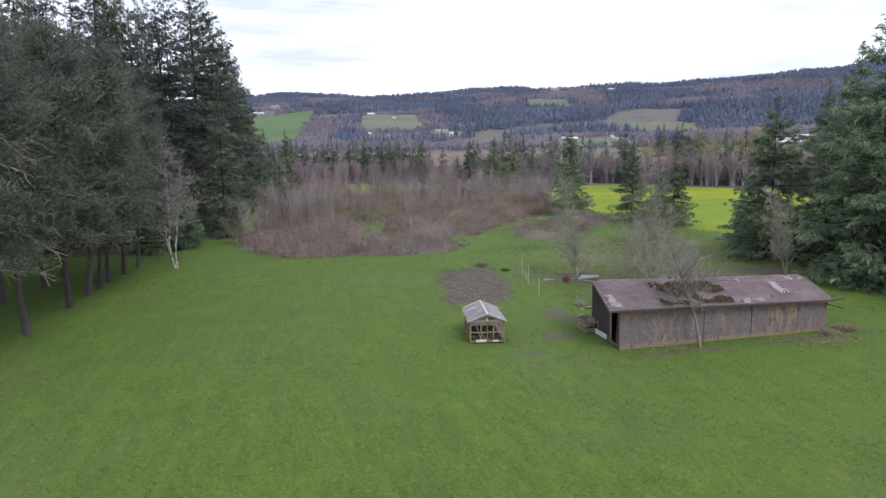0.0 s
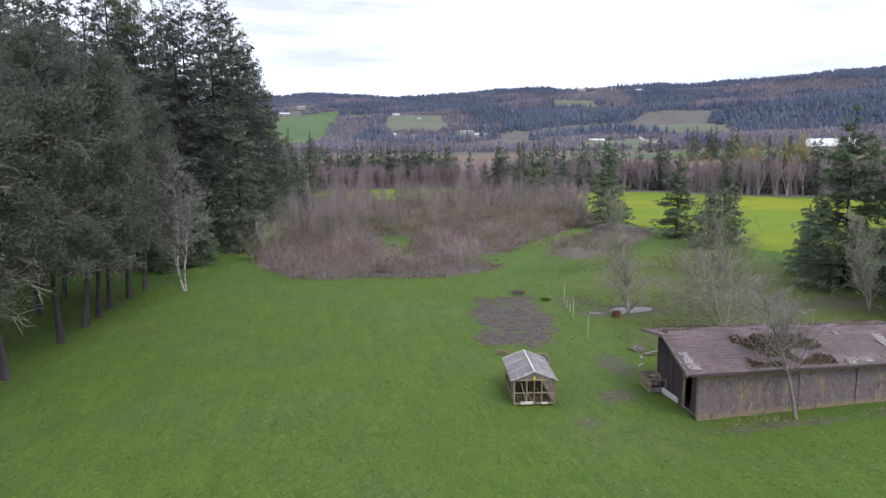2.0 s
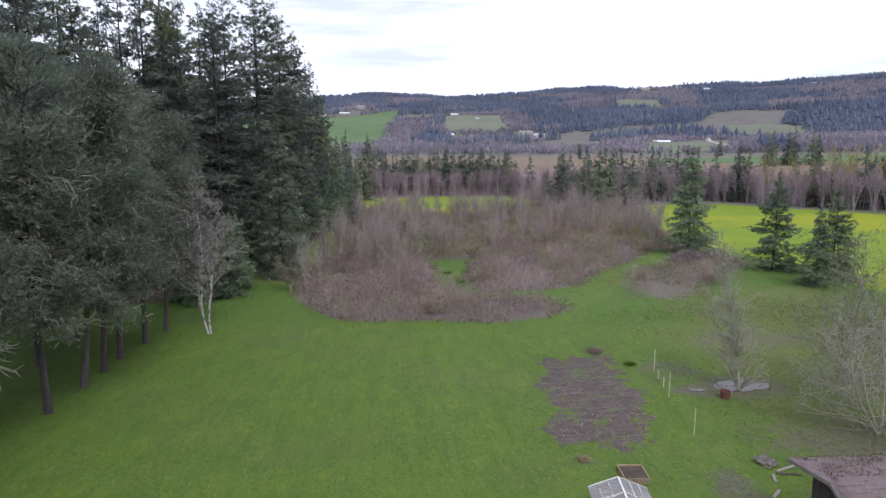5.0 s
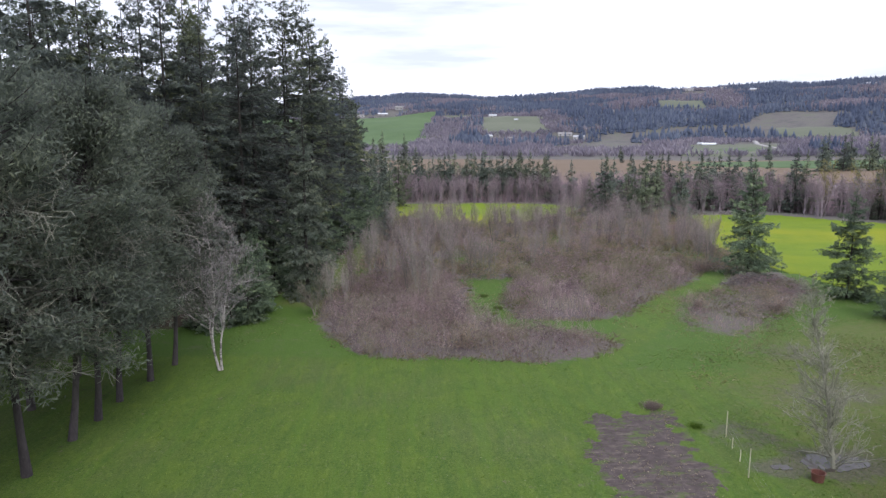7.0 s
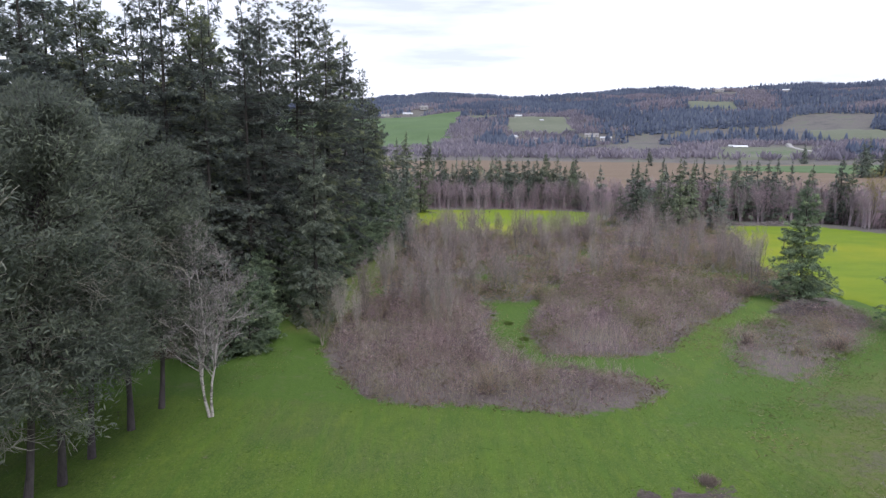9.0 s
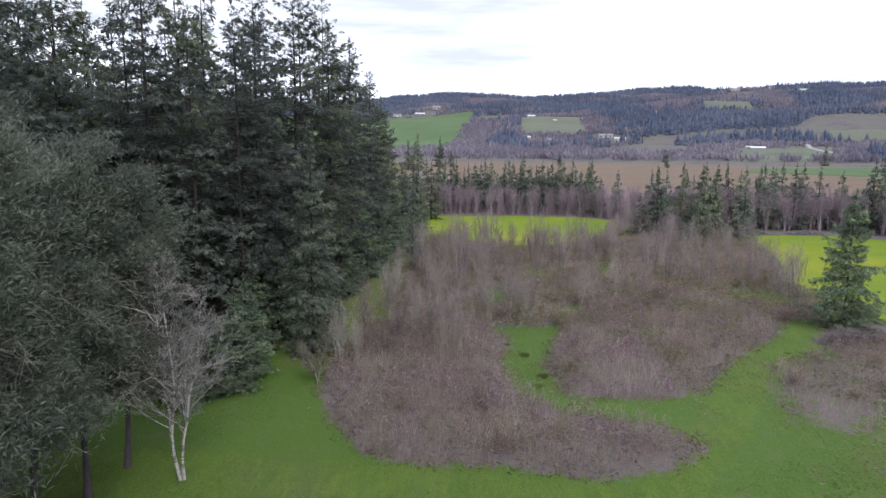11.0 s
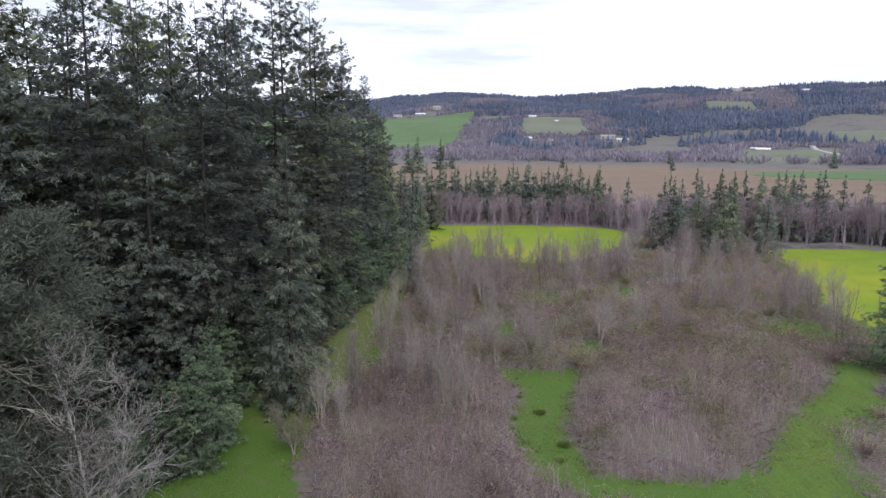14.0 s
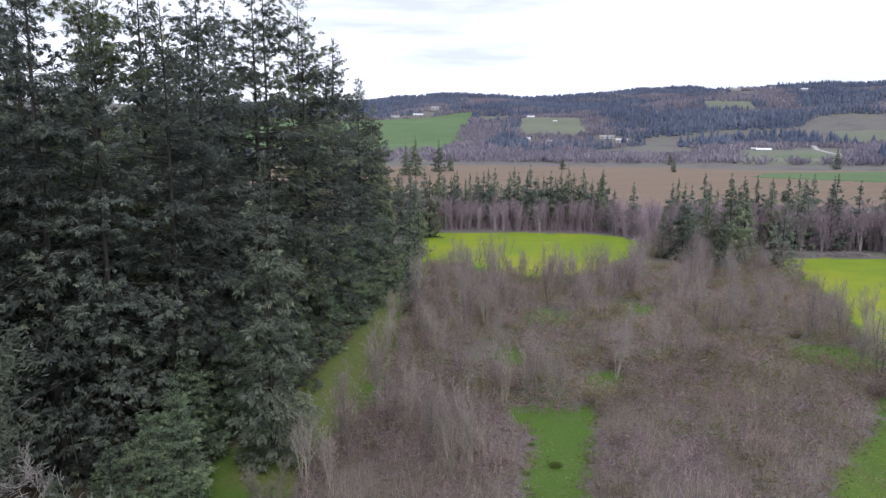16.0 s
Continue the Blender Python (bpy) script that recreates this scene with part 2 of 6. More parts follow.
M_straw = foliage("bleached_dead_grass", (0.261, 0.213, 0.134), (0.411, 0.348, 0.237), (0.490, 0.427, 0.308), 0.1, 0.85, 0.2)
M_bud = foliage("budding_willow_twigs", (0.230, 0.200, 0.080), (0.400, 0.350, 0.140), (0.500, 0.440, 0.170), 0.15, 0.8)
M_tuft = foliage("grass_blades", (0.075, 0.145, 0.022), (0.135, 0.215, 0.034), (0.205, 0.250, 0.070), 0.0, 0.7, 0.5)
# Woods across the valley: distance haze is put into the base colours as blue-violet.
M_hazed_fir = foliage("haze_blue_hill_conifers", (0.077, 0.098, 0.157), (0.107, 0.130, 0.194), (0.138, 0.160, 0.211), 0.0, 0.9, 0.3, None, 0.006)
M_hazed_bare = foliage("haze_blue_hill_bare_trees", (0.195, 0.178, 0.228), (0.255, 0.230, 0.280), (0.310, 0.278, 0.305), 0.0, 0.9, 0.3, None, 0.006)


# ------------------------------------------------------------------ mesh helpers


def mesh_of(name, verts, faces, material=None):
    """A mesh from arrays of places and of triangles or quads."""
    verts, faces = np.asarray(verts, np.float32), np.asarray(faces, np.int32)
    me = bpy.data.meshes.new(name)
    n, k = faces.shape
    me.vertices.add(len(verts))
    me.vertices.foreach_set("co", verts.ravel())
    me.loops.add(n * k)
    me.loops.foreach_set("vertex_index", faces.ravel())
    me.polygons.add(n)
    me.polygons.foreach_set("loop_start", np.arange(0, n * k, k, dtype=np.int32))
    me.update(calc_edges=True)
    if material:
        me.materials.append(material)
    return me


def part(name, mesh, material, parent, label=""):
    """One mesh object under a thing or a part."""
    if material and not mesh.materials:
        mesh.materials.append(material)
    ob = new(name, mesh)
    ob.parent = parent
    return tagged(ob, label)


def root(name, place=(0, 0, 0), turn=0.0, scale=1.0):
    ob = new(name)
    ob.empty_display_size = 0.3
    ob.matrix_basis = pose(*place, 0, 0, turn) @ Matrix.Scale(scale, 4)
    return ob


def at(x, y, z, turn=0.0, scale=1.0, tall=1.0):
    return pose(x, y, z, 0, 0, turn) @ Matrix.Diagonal((scale, scale, scale * tall, 1))


def prisms(a, b, ra, rb, sides=3):
    """Tapered sticks from places a to b with radii ra and rb, as triangles."""
    a, b = np.asarray(a, float), np.asarray(b, float)
    ra, rb = np.broadcast_to(ra, len(a)), np.broadcast_to(rb, len(a))
    way = b - a
    way /= np.linalg.norm(way, axis=1, keepdims=True) + 1e-9
    up = np.where(np.abs(way[:, 2:3]) > 0.9, [[1.0, 0, 0]], [[0, 0, 1.0]])
    u = np.cross(way, up)
    u /= np.linalg.norm(u, axis=1, keepdims=True) + 1e-9
    v = np.cross(way, u)
    ang = np.arange(sides) * 2 * np.pi / sides
    ring = u[:, None] * np.cos(ang)[:, None] + v[:, None] * np.sin(ang)[:, None]
    verts = np.concatenate([a[:, None] + ring * np.asarray(ra)[:, None, None], b[:, None] + ring * np.asarray(rb)[:, None, None]], 1)
    i = np.arange(sides)
    j = (i + 1) % sides
    tris = np.concatenate([np.stack([i, j, i + sides], 1), np.stack([j, j + sides, i + sides], 1)])
    faces = tris[None] + (np.arange(len(a)) * 2 * sides)[:, None, None]
    return verts.reshape(-1, 3), faces.reshape(-1, 3)


def joined(*pieces):
    verts, faces, n = [], [], 0
    for v, f in pieces:
        verts.append(v), faces.append(np.asarray(f) + n)
        n += len(v)
    return np.concatenate(verts), np.concatenate(faces)


def blades(base, way, side, length, width, sag):
    """Bent pointed leaves, two triangles each, from arrays of base, direction and sideways."""
    mid = base + way * (length * 0.5)[:, None]
    tip = base + way * length[:, None] - np.array([0, 0, 1.0]) * (sag * length)[:, None]
    w = side * width[:, None]
    verts = np.stack([base, mid + w, tip, mid - w], 1)
    faces = np.array([[0, 1, 2], [0, 2, 3]])[None] + (np.arange(len(base)) * 4)[:, None, None]
    return verts.reshape(-1, 3), faces.reshape(-1, 3)


def unit(v):
    return v / (np.linalg.norm(v, axis=-1, keepdims=True) + 1e-9)


def to_poly(px, py, poly):
    """Distance to a polygon's edge: positive inside, negative outside."""
    p = np.asarray(poly, float)
    q = np.roll(p, -1, 0)
    px, py = np.asarray(px, float), np.asarray(py, float)
    best, inside = np.full(px.shape, 1e9), np.zeros(px.shape, bool)
    for (ax, ay), (bx, by) in zip(p, q):
        dx, dy = bx - ax, by - ay
        s = np.clip(((px - ax) * dx + (py - ay) * dy) / (dx * dx + dy * dy + 1e-9), 0, 1)
        best = np.minimum(best, np.hypot(px - ax - s * dx, py - ay - s * dy))
        cross = (ay > py) != (by > py)
        inside ^= cross & (px < dx * (py - ay) / (dy + 1e-12 * (dy == 0)) + ax)
    return np.where(inside, best, -best)


def wobble(x, y, scale, seed=0):
    """A cheap smooth noise in the plane, about -1 to 1."""
    r = np.random.RandomState(seed + 17)
    out = 0.0
    for k in range(6):
        a, f, ph = r.rand() * 6.28, (0.6 + 0.25 * k) / scale, r.rand() * 6.28
        out = out + np.sin((x * np.cos(a) + y * np.sin(a)) * f + ph + 1.3 * np.sin((y * np.cos(a) - x * np.sin(a)) * f * 0.7 + ph))
    return out / 3.2


# ------------------------------------------------------------------ plan: zones on the ground
THICKET_A = [(-6.8, 92.7), (-5, 87.5), (-1.5, 80.8), (2, 79.2), (8, 79), (14, 77.2), (19.4, 78.7), (22.9, 82), (20, 85.5), (14, 87.2),
             (10.5, 91), (9, 98.8), (11.5, 107), (8, 115), (-4, 112), (-7, 101)]
THICKET_B = [(15, 91.5), (22, 91.0), (27.0, 92.8), (33, 101), (42, 110), (47, 117), (44, 126), (30, 128), (20, 118), (17.5, 110), (14, 99)]
THICKET_C = [(33, 95), (37, 100.5), (44, 105.5), (53, 110), (58, 106), (51, 96), (43, 89), (36, 82), (31, 86)]
THICKET_D = [(-6.5, 100), (8, 112), (18, 112), (30, 118), (46, 116), (57, 118), (59, 138), (66, 156), (72, 176), (77, 204), (66, 212), (58, 210),
             (54.5, 212), (47, 199), (36.5, 183.5), (26, 174.5), (18, 178), (9, 185.5), (0, 189), (-2, 176), (-2.6, 155), (-3.6, 139), (-4.6, 122), (-5.5, 110)]
THICKET_E = [(45, 108), (52, 116), (59, 117), (57, 108), (55, 103), (50, 98), (46, 100)]
PASTURE_EDGE = [(-60, 81.5), (-12, 80.5), (0, 79), (18, 76), (30, 74), (60, 70), (200, 60), (200, -200), (-200, -200), (-200, 81.5)]
YELLOW_WEST = [(-2, 190), (9, 186), (18, 178.5), (26, 175), (36, 184), (45.5, 199), (52, 213), (55, 225), (53, 234), (46, 239), (25, 241.5), (9, 241), (-3, 240)]
YELLOW_EAST = [(64, 76), (60.5, 88), (60.5, 97), (59.5, 118), (60, 138), (67, 155), (72, 176), (77.5, 199), (92, 200), (106, 197), (118, 180), (130, 163), (165, 150), (260, 122),
               (230, 70), (110, 66)]
MOWN_PATH = [(16.5, 76), (21, 75.5), (29, 86.5), (36.5, 98.5), (46, 107.5), (51, 113.5), (47, 115), (42.5, 109.8), (32.5, 101), (25, 88.5)]
PINE_FLOOR = [(-22, 40), (-16.5, 44), (-15.5, 78), (-17, 84), (-24, 84)]
FIR_FLOOR = [(-60, 86), (-20, 90), (-15.5, 95), (-12.5, 110), (-9, 130), (-6, 155), (-5, 176), (-6, 215), (-70, 215)]


OPENINGS = [(20, 147, 4), (22, 120, 3), (41, 122, 3.5), (12, 129, 2.2), (50, 129, 4), (33, 152, 3)]


def height(x, y):
    """The lie of the land: a level pasture, then a broad hill across the valley."""
    x, y = np.asarray(x, float), np.asarray(y, float)
    r, a = np.hypot(x - 4, y - 40), np.degrees(np.arctan2(x - 4, y - 40))
    ridge = np.interp(a, [-180, -120, -40, -6, 0, 10, 15, 26, 34, 45, 70, 120, 180], [90, 90, 150, 180, 202, 202, 204, 215, 222, 244, 250, 120, 90])
    k = np.interp(r, [0, 210, 300, 620, 800, 1000, 1300, 1700, 2100, 2450, 3000, 6500], [0, 0, 0.010, 0.048, 0.085, 0.155, 0.365, 0.62, 0.86, 1.0, 0.75, 0.2])
    z = ridge * k
    soft = np.clip((r - 700) / 900, 0, 1)
    z = z + soft * (9 * wobble(x, y, 160, 3) + 5 * wobble(x, y, 60, 4)) + np.clip((r - 1900) / 500, 0, 1) * (10 * wobble(x, y, 220, 8) + 7 * wobble(x, y, 70, 9))
    return z + 0.10 * wobble(x, y, 9, 1) * np.clip(1 - r / 400, 0, 1) + 0.03 * wobble(x, y, 2.2, 2) * np.clip(1 - r / 200, 0, 1)


def h0(x, y):
    return float(height(x, y))


def spaced(lo, hi, step, far, grow):
    line = list(np.arange(lo, hi + 0.01, step))
    s = step
    while line[-1] < far:
        s *= grow
        line.append(line[-1] + s)
    s = step
    while line[0] > -far:
        s *= grow
        line.insert(0, line[0] - s)
    return np.array(line)


def build_ground():
    gx, gy = spaced(-40, 70, 0.75, 4600, 1.07), spaced(12, 135, 0.75, 4600, 1.06)
    X, Y = np.meshgrid(gx, gy)
    Z = height(X, Y)
    nx, ny = len(gx), len(gy)
    i = (np.arange(ny - 1)[:, None] * nx + np.arange(nx - 1)[None]).ravel()
    me = mesh_of("ground", np.stack([X, Y, Z], -1).reshape(-1, 3), np.stack([i, i + 1, i + 1 + nx, i + nx], 1), M_ground)
    me.polygons.foreach_set("use_smooth", np.ones(len(me.polygons), bool))
    x, y = X.ravel(), Y.ravel()

    def zone(name, weight):
        me.attributes.new(name, "FLOAT", "POINT").data.foreach_set("value", np.asarray(weight, np.float32))

    def soft(poly, width, grow=0.0):
        return np.clip(0.5 + (to_poly(x, y, poly) + grow) / width, 0, 1)

    r = np.hypot(x - 4, y - 40)
    gap = np.minimum.reduce([np.clip((np.hypot(x - ox, y - oy) - 0.7 * orad) / (0.6 * orad), 0.58, 1) for ox, oy, orad in OPENINGS])
    zone("litter", gap * np.maximum.reduce([soft(THICKET_A, 3, 0.3), soft(THICKET_B, 4, 0.2), 0.62 * soft(THICKET_C, 6), 0.9 * soft(THICKET_E, 3), 0.64 * soft(THICKET_D, 6)]))
    # Under pines and firs: needle litter with the stand's shade coloured in.
    zone("needle_shade", np.maximum(0.30 * soft(PINE_FLOOR, 5), soft(FIR_FLOOR, 4)))
    zone("rough", np.minimum(1 - soft(PASTURE_EDGE, 2.0), 1.0 - 0.85 * soft(MOWN_PATH, 2.5)))
    bare = np.zeros_like(x)
    for cx, cy, rx, ry, k in ((17.6, 40.0, 2.0, 1.5, 0.8), (20.0, 45.0, 1.6, 3.0, 0.8), (27.9, 58.4, 4.2, 2.7, 1.0), (24.6, 58.0, 2.2, 1.5, 1.0),
                              (24.5, 34.6, 7.0, 0.8, 0.75), (33.5, 34.6, 5.0, 0.9, 0.9), (14.5, 37.0, 2.2, 1.2, 0.6), (30.0, 44.5, 9.0, 1.4, 0.8),
                              (13.6, 49.0, 1.0, 0.6, 0.8), (48.0, 56.0, 5.0, 4.0, 0.8), (31.0, 49.5, 10.0, 4.5, 0.72), (40.0, 57.0, 8.0, 6.0, 0.68), (24.5, 62.5, 4.0, 3.5, 0.6), (36.0, 69.0, 10.0, 5.0, 0.58), (45.0, 66.0, 8.0, 6.0, 0.6), (38.0, 79.0, 7.0, 4.0, 0.58)):
        bare = np.maximum(bare, k * np.clip(1.35 - np.hypot((x - cx) / rx, (y - cy) / ry), 0, 1))
    zone("bare", bare)
    # Second strip: brownish verge grass, its colour also dulled for the firs' shade.
    zone("olive", np.maximum(0.8 * soft([(23, 44), (38, 43), (52, 48), (58, 70), (58, 92), (45, 90), (34, 82), (27, 72)], 9), 0.95 * soft([(-13, 99), (-5, 97), (-3, 130), (-2, 165), (-8, 165), (-12, 125)], 4)))
    zone("hill", np.clip((r - 160) / 25, 0, 1) * np.clip((y - 150) / 30, 0, 1))
    return tagged(new("ground", me), "gently rolling green pasture running out to wooded hills", "ground", kind="structure")


build_ground()


def sheet(name, poly, lift, cell, material, label, category, ragged=1.5, kind="structure"):
    """A patch of ground cover with an uneven edge, lying on the land."""
    p = np.asarray(poly, float)
    gx, gy = np.arange(p[:, 0].min(), p[:, 0].max() + cell, cell), np.arange(p[:, 1].min(), p[:, 1].max() + cell, cell)
    X, Y = np.meshgrid(gx, gy)
    d = to_poly(X, Y, p) + ragged * wobble(X, Y, 3 * cell, 5) * 0.5
    nx = len(gx)
    keep = d > 0
    sink = np.where(keep, lift, -0.35 - lift)
    Z = height(X, Y) + sink
    cellmask = (keep[:-1, :-1] | keep[1:, :-1] | keep[:-1, 1:] | keep[1:, 1:]).ravel()
    i = (np.arange(len(gy) - 1)[:, None] * nx + np.arange(nx - 1)[None]).ravel()[cellmask]
    faces = np.stack([i, i + 1, i + 1 + nx, i + nx], 1)
    used, inv = np.unique(faces, return_inverse=True)
    me = mesh_of(name, np.stack([X, Y, Z], -1).reshape(-1, 3)[used], inv.reshape(faces.shape), material)
    me.polygons.foreach_set("use_smooth", np.ones(len(me.polygons), bool))
    return tagged(new(name, me), label, category, kind=kind)


def field_material(name, dark, light, scale=0.5, stretch=None, fine=4.0, other=None):
    m = Nodes(name)
    broad, grain = m.noise(scale, 5, 0.65, stretch), m.noise(fine, 4, 0.7, stretch)
    col = m.ramp(m.math("ADD", m.math("MULTIPLY", broad, 0.6), m.math("MULTIPLY", grain, 0.4)), (0.35, dark), (0.65, light))
    if other:
        col = m.mix(m.math("MULTIPLY", m.step(m.noise(scale * 0.25, 4, 0.6), 0.45, 0.65), 0.75), col, other)
    return m.done(col, 0.9, grain, 0.4, 0.15)


M_yellow = field_material("flowering_mustard_crop", (0.095, 0.158, 0.006), (0.164, 0.221, 0.008), 0.12, (1, 2.2, 1), 2.5, (0.228, 0.240, 0.006))
M_stubble = field_material("tan_stubble", (0.128, 0.090, 0.060), (0.178, 0.130, 0.090), 0.02, (1, 4, 1), 0.5)
M_far_green = field_material("far_pasture", (0.060, 0.105, 0.040), (0.090, 0.142, 0.056), 0.012, None, 0.2)
M_far_pale = field_material("far_rough_pasture", (0.100, 0.114, 0.078), (0.140, 0.150, 0.108), 0.012, None, 0.2)

sheet("crop_field", YELLOW_WEST, 0.12, 1.2, M_yellow, "bright yellow-green flowering crop field beyond the thicket", "field")
sheet("crop_field", YELLOW_EAST, 0.12, 1.5, M_yellow, "bright yellow-green flowering crop field beside tall firs", "field")
sheet("stubble_field", [(-260, 300), (340, 300), (470, 470), (400, 515), (321, 520), (235, 538), (196, 588), (120, 612), (59, 623), (-6, 616), (-330, 600)], 0.5, 8, M_stubble,
      "flat tan stubble field across the valley floor", "field", 6)
sheet("strip_field", [(196, 462), (225, 500), (330, 503), (440, 470), (400, 380), (262, 395)], 0.9, 6, M_far_green, "green strip of pasture beside the stubble field", "field", 3)


def fan(a0, a1, r0, r1, skew=0.0, n=8):
    """A patch between two bearings and two distances from the valley's near side."""
    near = [(a0 + (a1 - a0) * k / n, r0) for k in range(n + 1)]
    far = [(a1 + skew + (a0 - a1 - skew) * k / n, r1) for k in range(n + 1)]
    return [(4 + r * math.sin(radians(a)), 40 + r * math.cos(radians(a))) for a, r in near + far]


FAR_FIELDS = [(fan(-18, 0.2, 850, 1500, 2.6), M_far_green, "broad green pasture on the slope across the valley"),
              (fan(6.3, 12.8, 1065, 1290, -1.2), M_far_pale, "pale green sloping paddock below the ridge"),
              (fan(2.9, 6.0, 1340, 1450), M_far_pale, "narrow pale pasture above bare woods"),
              (fan(23.6, 31.5, 650, 850), M_far_pale, "pale grazed meadow at the foot of the hill"),
              (fan(26.4, 30.0, 700, 790), M_far_green, "green wet meadow at the foot of the hill"),
              (fan(30.2, 37, 995, 1110, -1.5), M_far_pale, "green hillside meadow between woods"),
              (fan(21.2, 25.3, 1480, 1650, -0.3), M_far_pale, "small green clearing high on the wooded hill"),
              (fan(31.5, 34.5, 1900, 2050), M_far_pale, "pale clearing high on the wooded hill")]
for poly, mat, label in FAR_FIELDS:
    sheet("hill_field", poly, 2.0, 14, mat, label, "field", 10)

# ------------------------------------------------------------------ trees


def conifer(seed, tall, reach, clear, whorls, droop=0.25, clumps=2.4, leaf=0.62, gaps=0.12, blunt=0.75, per=13, wide=0.2):
    """Trunk and crown of a fir as two meshes: whorls of drooping boughs that carry lumps of needle sprays."""
    r = np.random.RandomState(seed)
    trunk_r = 0.0085 * tall + 0.05
    zs = np.linspace(0, tall, 9)
    sway = np.cumsum(r.randn(9, 2) * 0.012 * tall / 9, 0)
    sway[0] = 0
    pts = np.c_[sway, zs]
    rad = trunk_r * (1 - zs / tall) ** 1.1 + 0.012
    rad[0] *= 1.35
    trunk = prisms(pts[:-1], pts[1:], rad[:-1], rad[1:], 7)
    n = []
    for f in np.linspace(0, 1, whorls):
        for k in range(r.randint(4, 7)):
            if r.rand() > gaps + (0.05 * f + 0.34 * (f < 0.22)) * (tall > 30):
                n.append((f, r.rand() * 2 * np.pi, r.rand()))
    f, az, q = np.array(n).T
    f = np.abs(f + r.randn(len(f)) * 1.0 / whorls)
    az, q, f = az[f < 0.985], q[f < 0.985], f[f < 0.985]
    z = clear + (tall - clear) * f
    shape = (1 - f) ** blunt * np.clip((0.45 if tall > 30 else 0.62) + 2.0 * f, 0, 1)
    lobe = 1 + 0.16 * np.sin(az * 2 + seed) + 0.16 * np.sin(f * 24 + az + seed) + 0.10 * np.sin(f * 57 + 2 * az)
    L = np.clip(reach * shape * (0.55 + 0.6 * q) * lobe, 0.012 * tall, None)
    rise = np.interp(f, [0, 0.5, 1], [-0.14, 0.08, 0.75]) + r.randn(len(f)) * 0.14
    sag = np.interp(f, [0, 0.6, 1], [droop * 1.5, droop, 0.05])
    out = np.c_[np.cos(az), np.sin(az), 0 * az]
    across = np.c_[-np.sin(az), np.cos(az), 0 * az]
    base = np.c_[np.interp(z, zs, pts[:, 0]), np.interp(z, zs, pts[:, 1]), z]

    def along(k, s):
        return base[k] + out[k] * (L[k] * s)[:, None] + np.array([0, 0, 1.0]) * (L[k] * (rise[k] * s - sag[k] * s ** 2 + 0.16 * s ** 4))[:, None]

    ids = np.arange(len(f))
    wood = []
    for s0, s1 in ((0, 0.5), (0.5, 0.92)):
        wood.append(prisms(along(ids, np.full(len(f), s0)), along(ids, np.full(len(f), s1)), 0.012 + 0.010 * L * (1 - s0), 0.012 + 0.010 * L * (1 - s1), 3))
    # lumps of foliage along each bough and on its side branches
    many = np.maximum(2, (L * clumps * np.interp(f, [0, 0.5, 1], [1, 1.05, 1.5])).astype(int))
    k = np.repeat(ids, many)
    s = 0.10 + 0.90 * r.rand(len(k)) ** 0.75
    lat = (2 * r.rand(len(k)) - 1) * 0.36 * L[k] * np.sin(np.clip(s, 0.15, 1) * 2.6)
    mid = along(k, s) + across[k] * lat[:, None] - np.array([0, 0, 1.0]) * (0.28 * np.abs(lat) + 0.1 * r.rand(len(k)))[:, None]
    big = leaf * (0.65 + 0.7 * r.rand(len(k))) * np.clip(0.30 + L[k] / (0.11 * tall), 0.3, 1.15)
    way = unit(out[k] * 0.9 + across[k] * (np.sign(lat) * 0.55)[:, None] + np.array([0, 0, 1.0]) * (0.35 * rise[k] - 0.9 * droop)[:, None])
    tone = np.clip(0.12 + 0.62 * r.rand(len(k)) + 0.26 * (s > 0.86), 0, 1)
    c = np.repeat(np.arange(len(k)), per)
    d = unit(way[c] + r.randn(len(c), 3) * np.array([0.6, 0.6, 0.5]))
    ln = big[c] * (0.55 + 0.75 * r.rand(len(c)))
    foot = mid[c] + r.randn(len(c), 3) * (big[c] * 0.30)[:, None] * np.array([1, 1, 0.7])
    flat = unit(unit(np.cross(d, [0, 0, 1.0])) + r.randn(len(c), 3) * 0.42)
    sprays = blades(foot, d, flat, ln, ln * wide * (0.7 + 0.6 * r.rand(len(c))), 0.10 + 0.25 * r.rand(len(c)))
    tip = blades(np.repeat(pts[-1][None] - [0, 0, 0.02 * tall], 8, 0), unit(np.c_[r.randn(8, 2) * 0.3, np.ones(8)]), unit(np.c_[r.randn(8, 2), np.zeros(8)]),
                 np.full(8, 0.024 * tall), np.full(8, 0.03 + 0.0007 * tall), np.zeros(8))
    crown = mesh_of("crown", *joined(sprays, tip))
    shade = np.r_[np.repeat(tone[c] + 0.10 * r.randn(len(c)), 4), np.full(32, 0.6)]
    crown.attributes.new("tone", "FLOAT", "POINT").data.foreach_set("value", np.clip(shade, 0, 1).astype(np.float32))
    return mesh_of("trunk", *joined(trunk, *wood)), crown


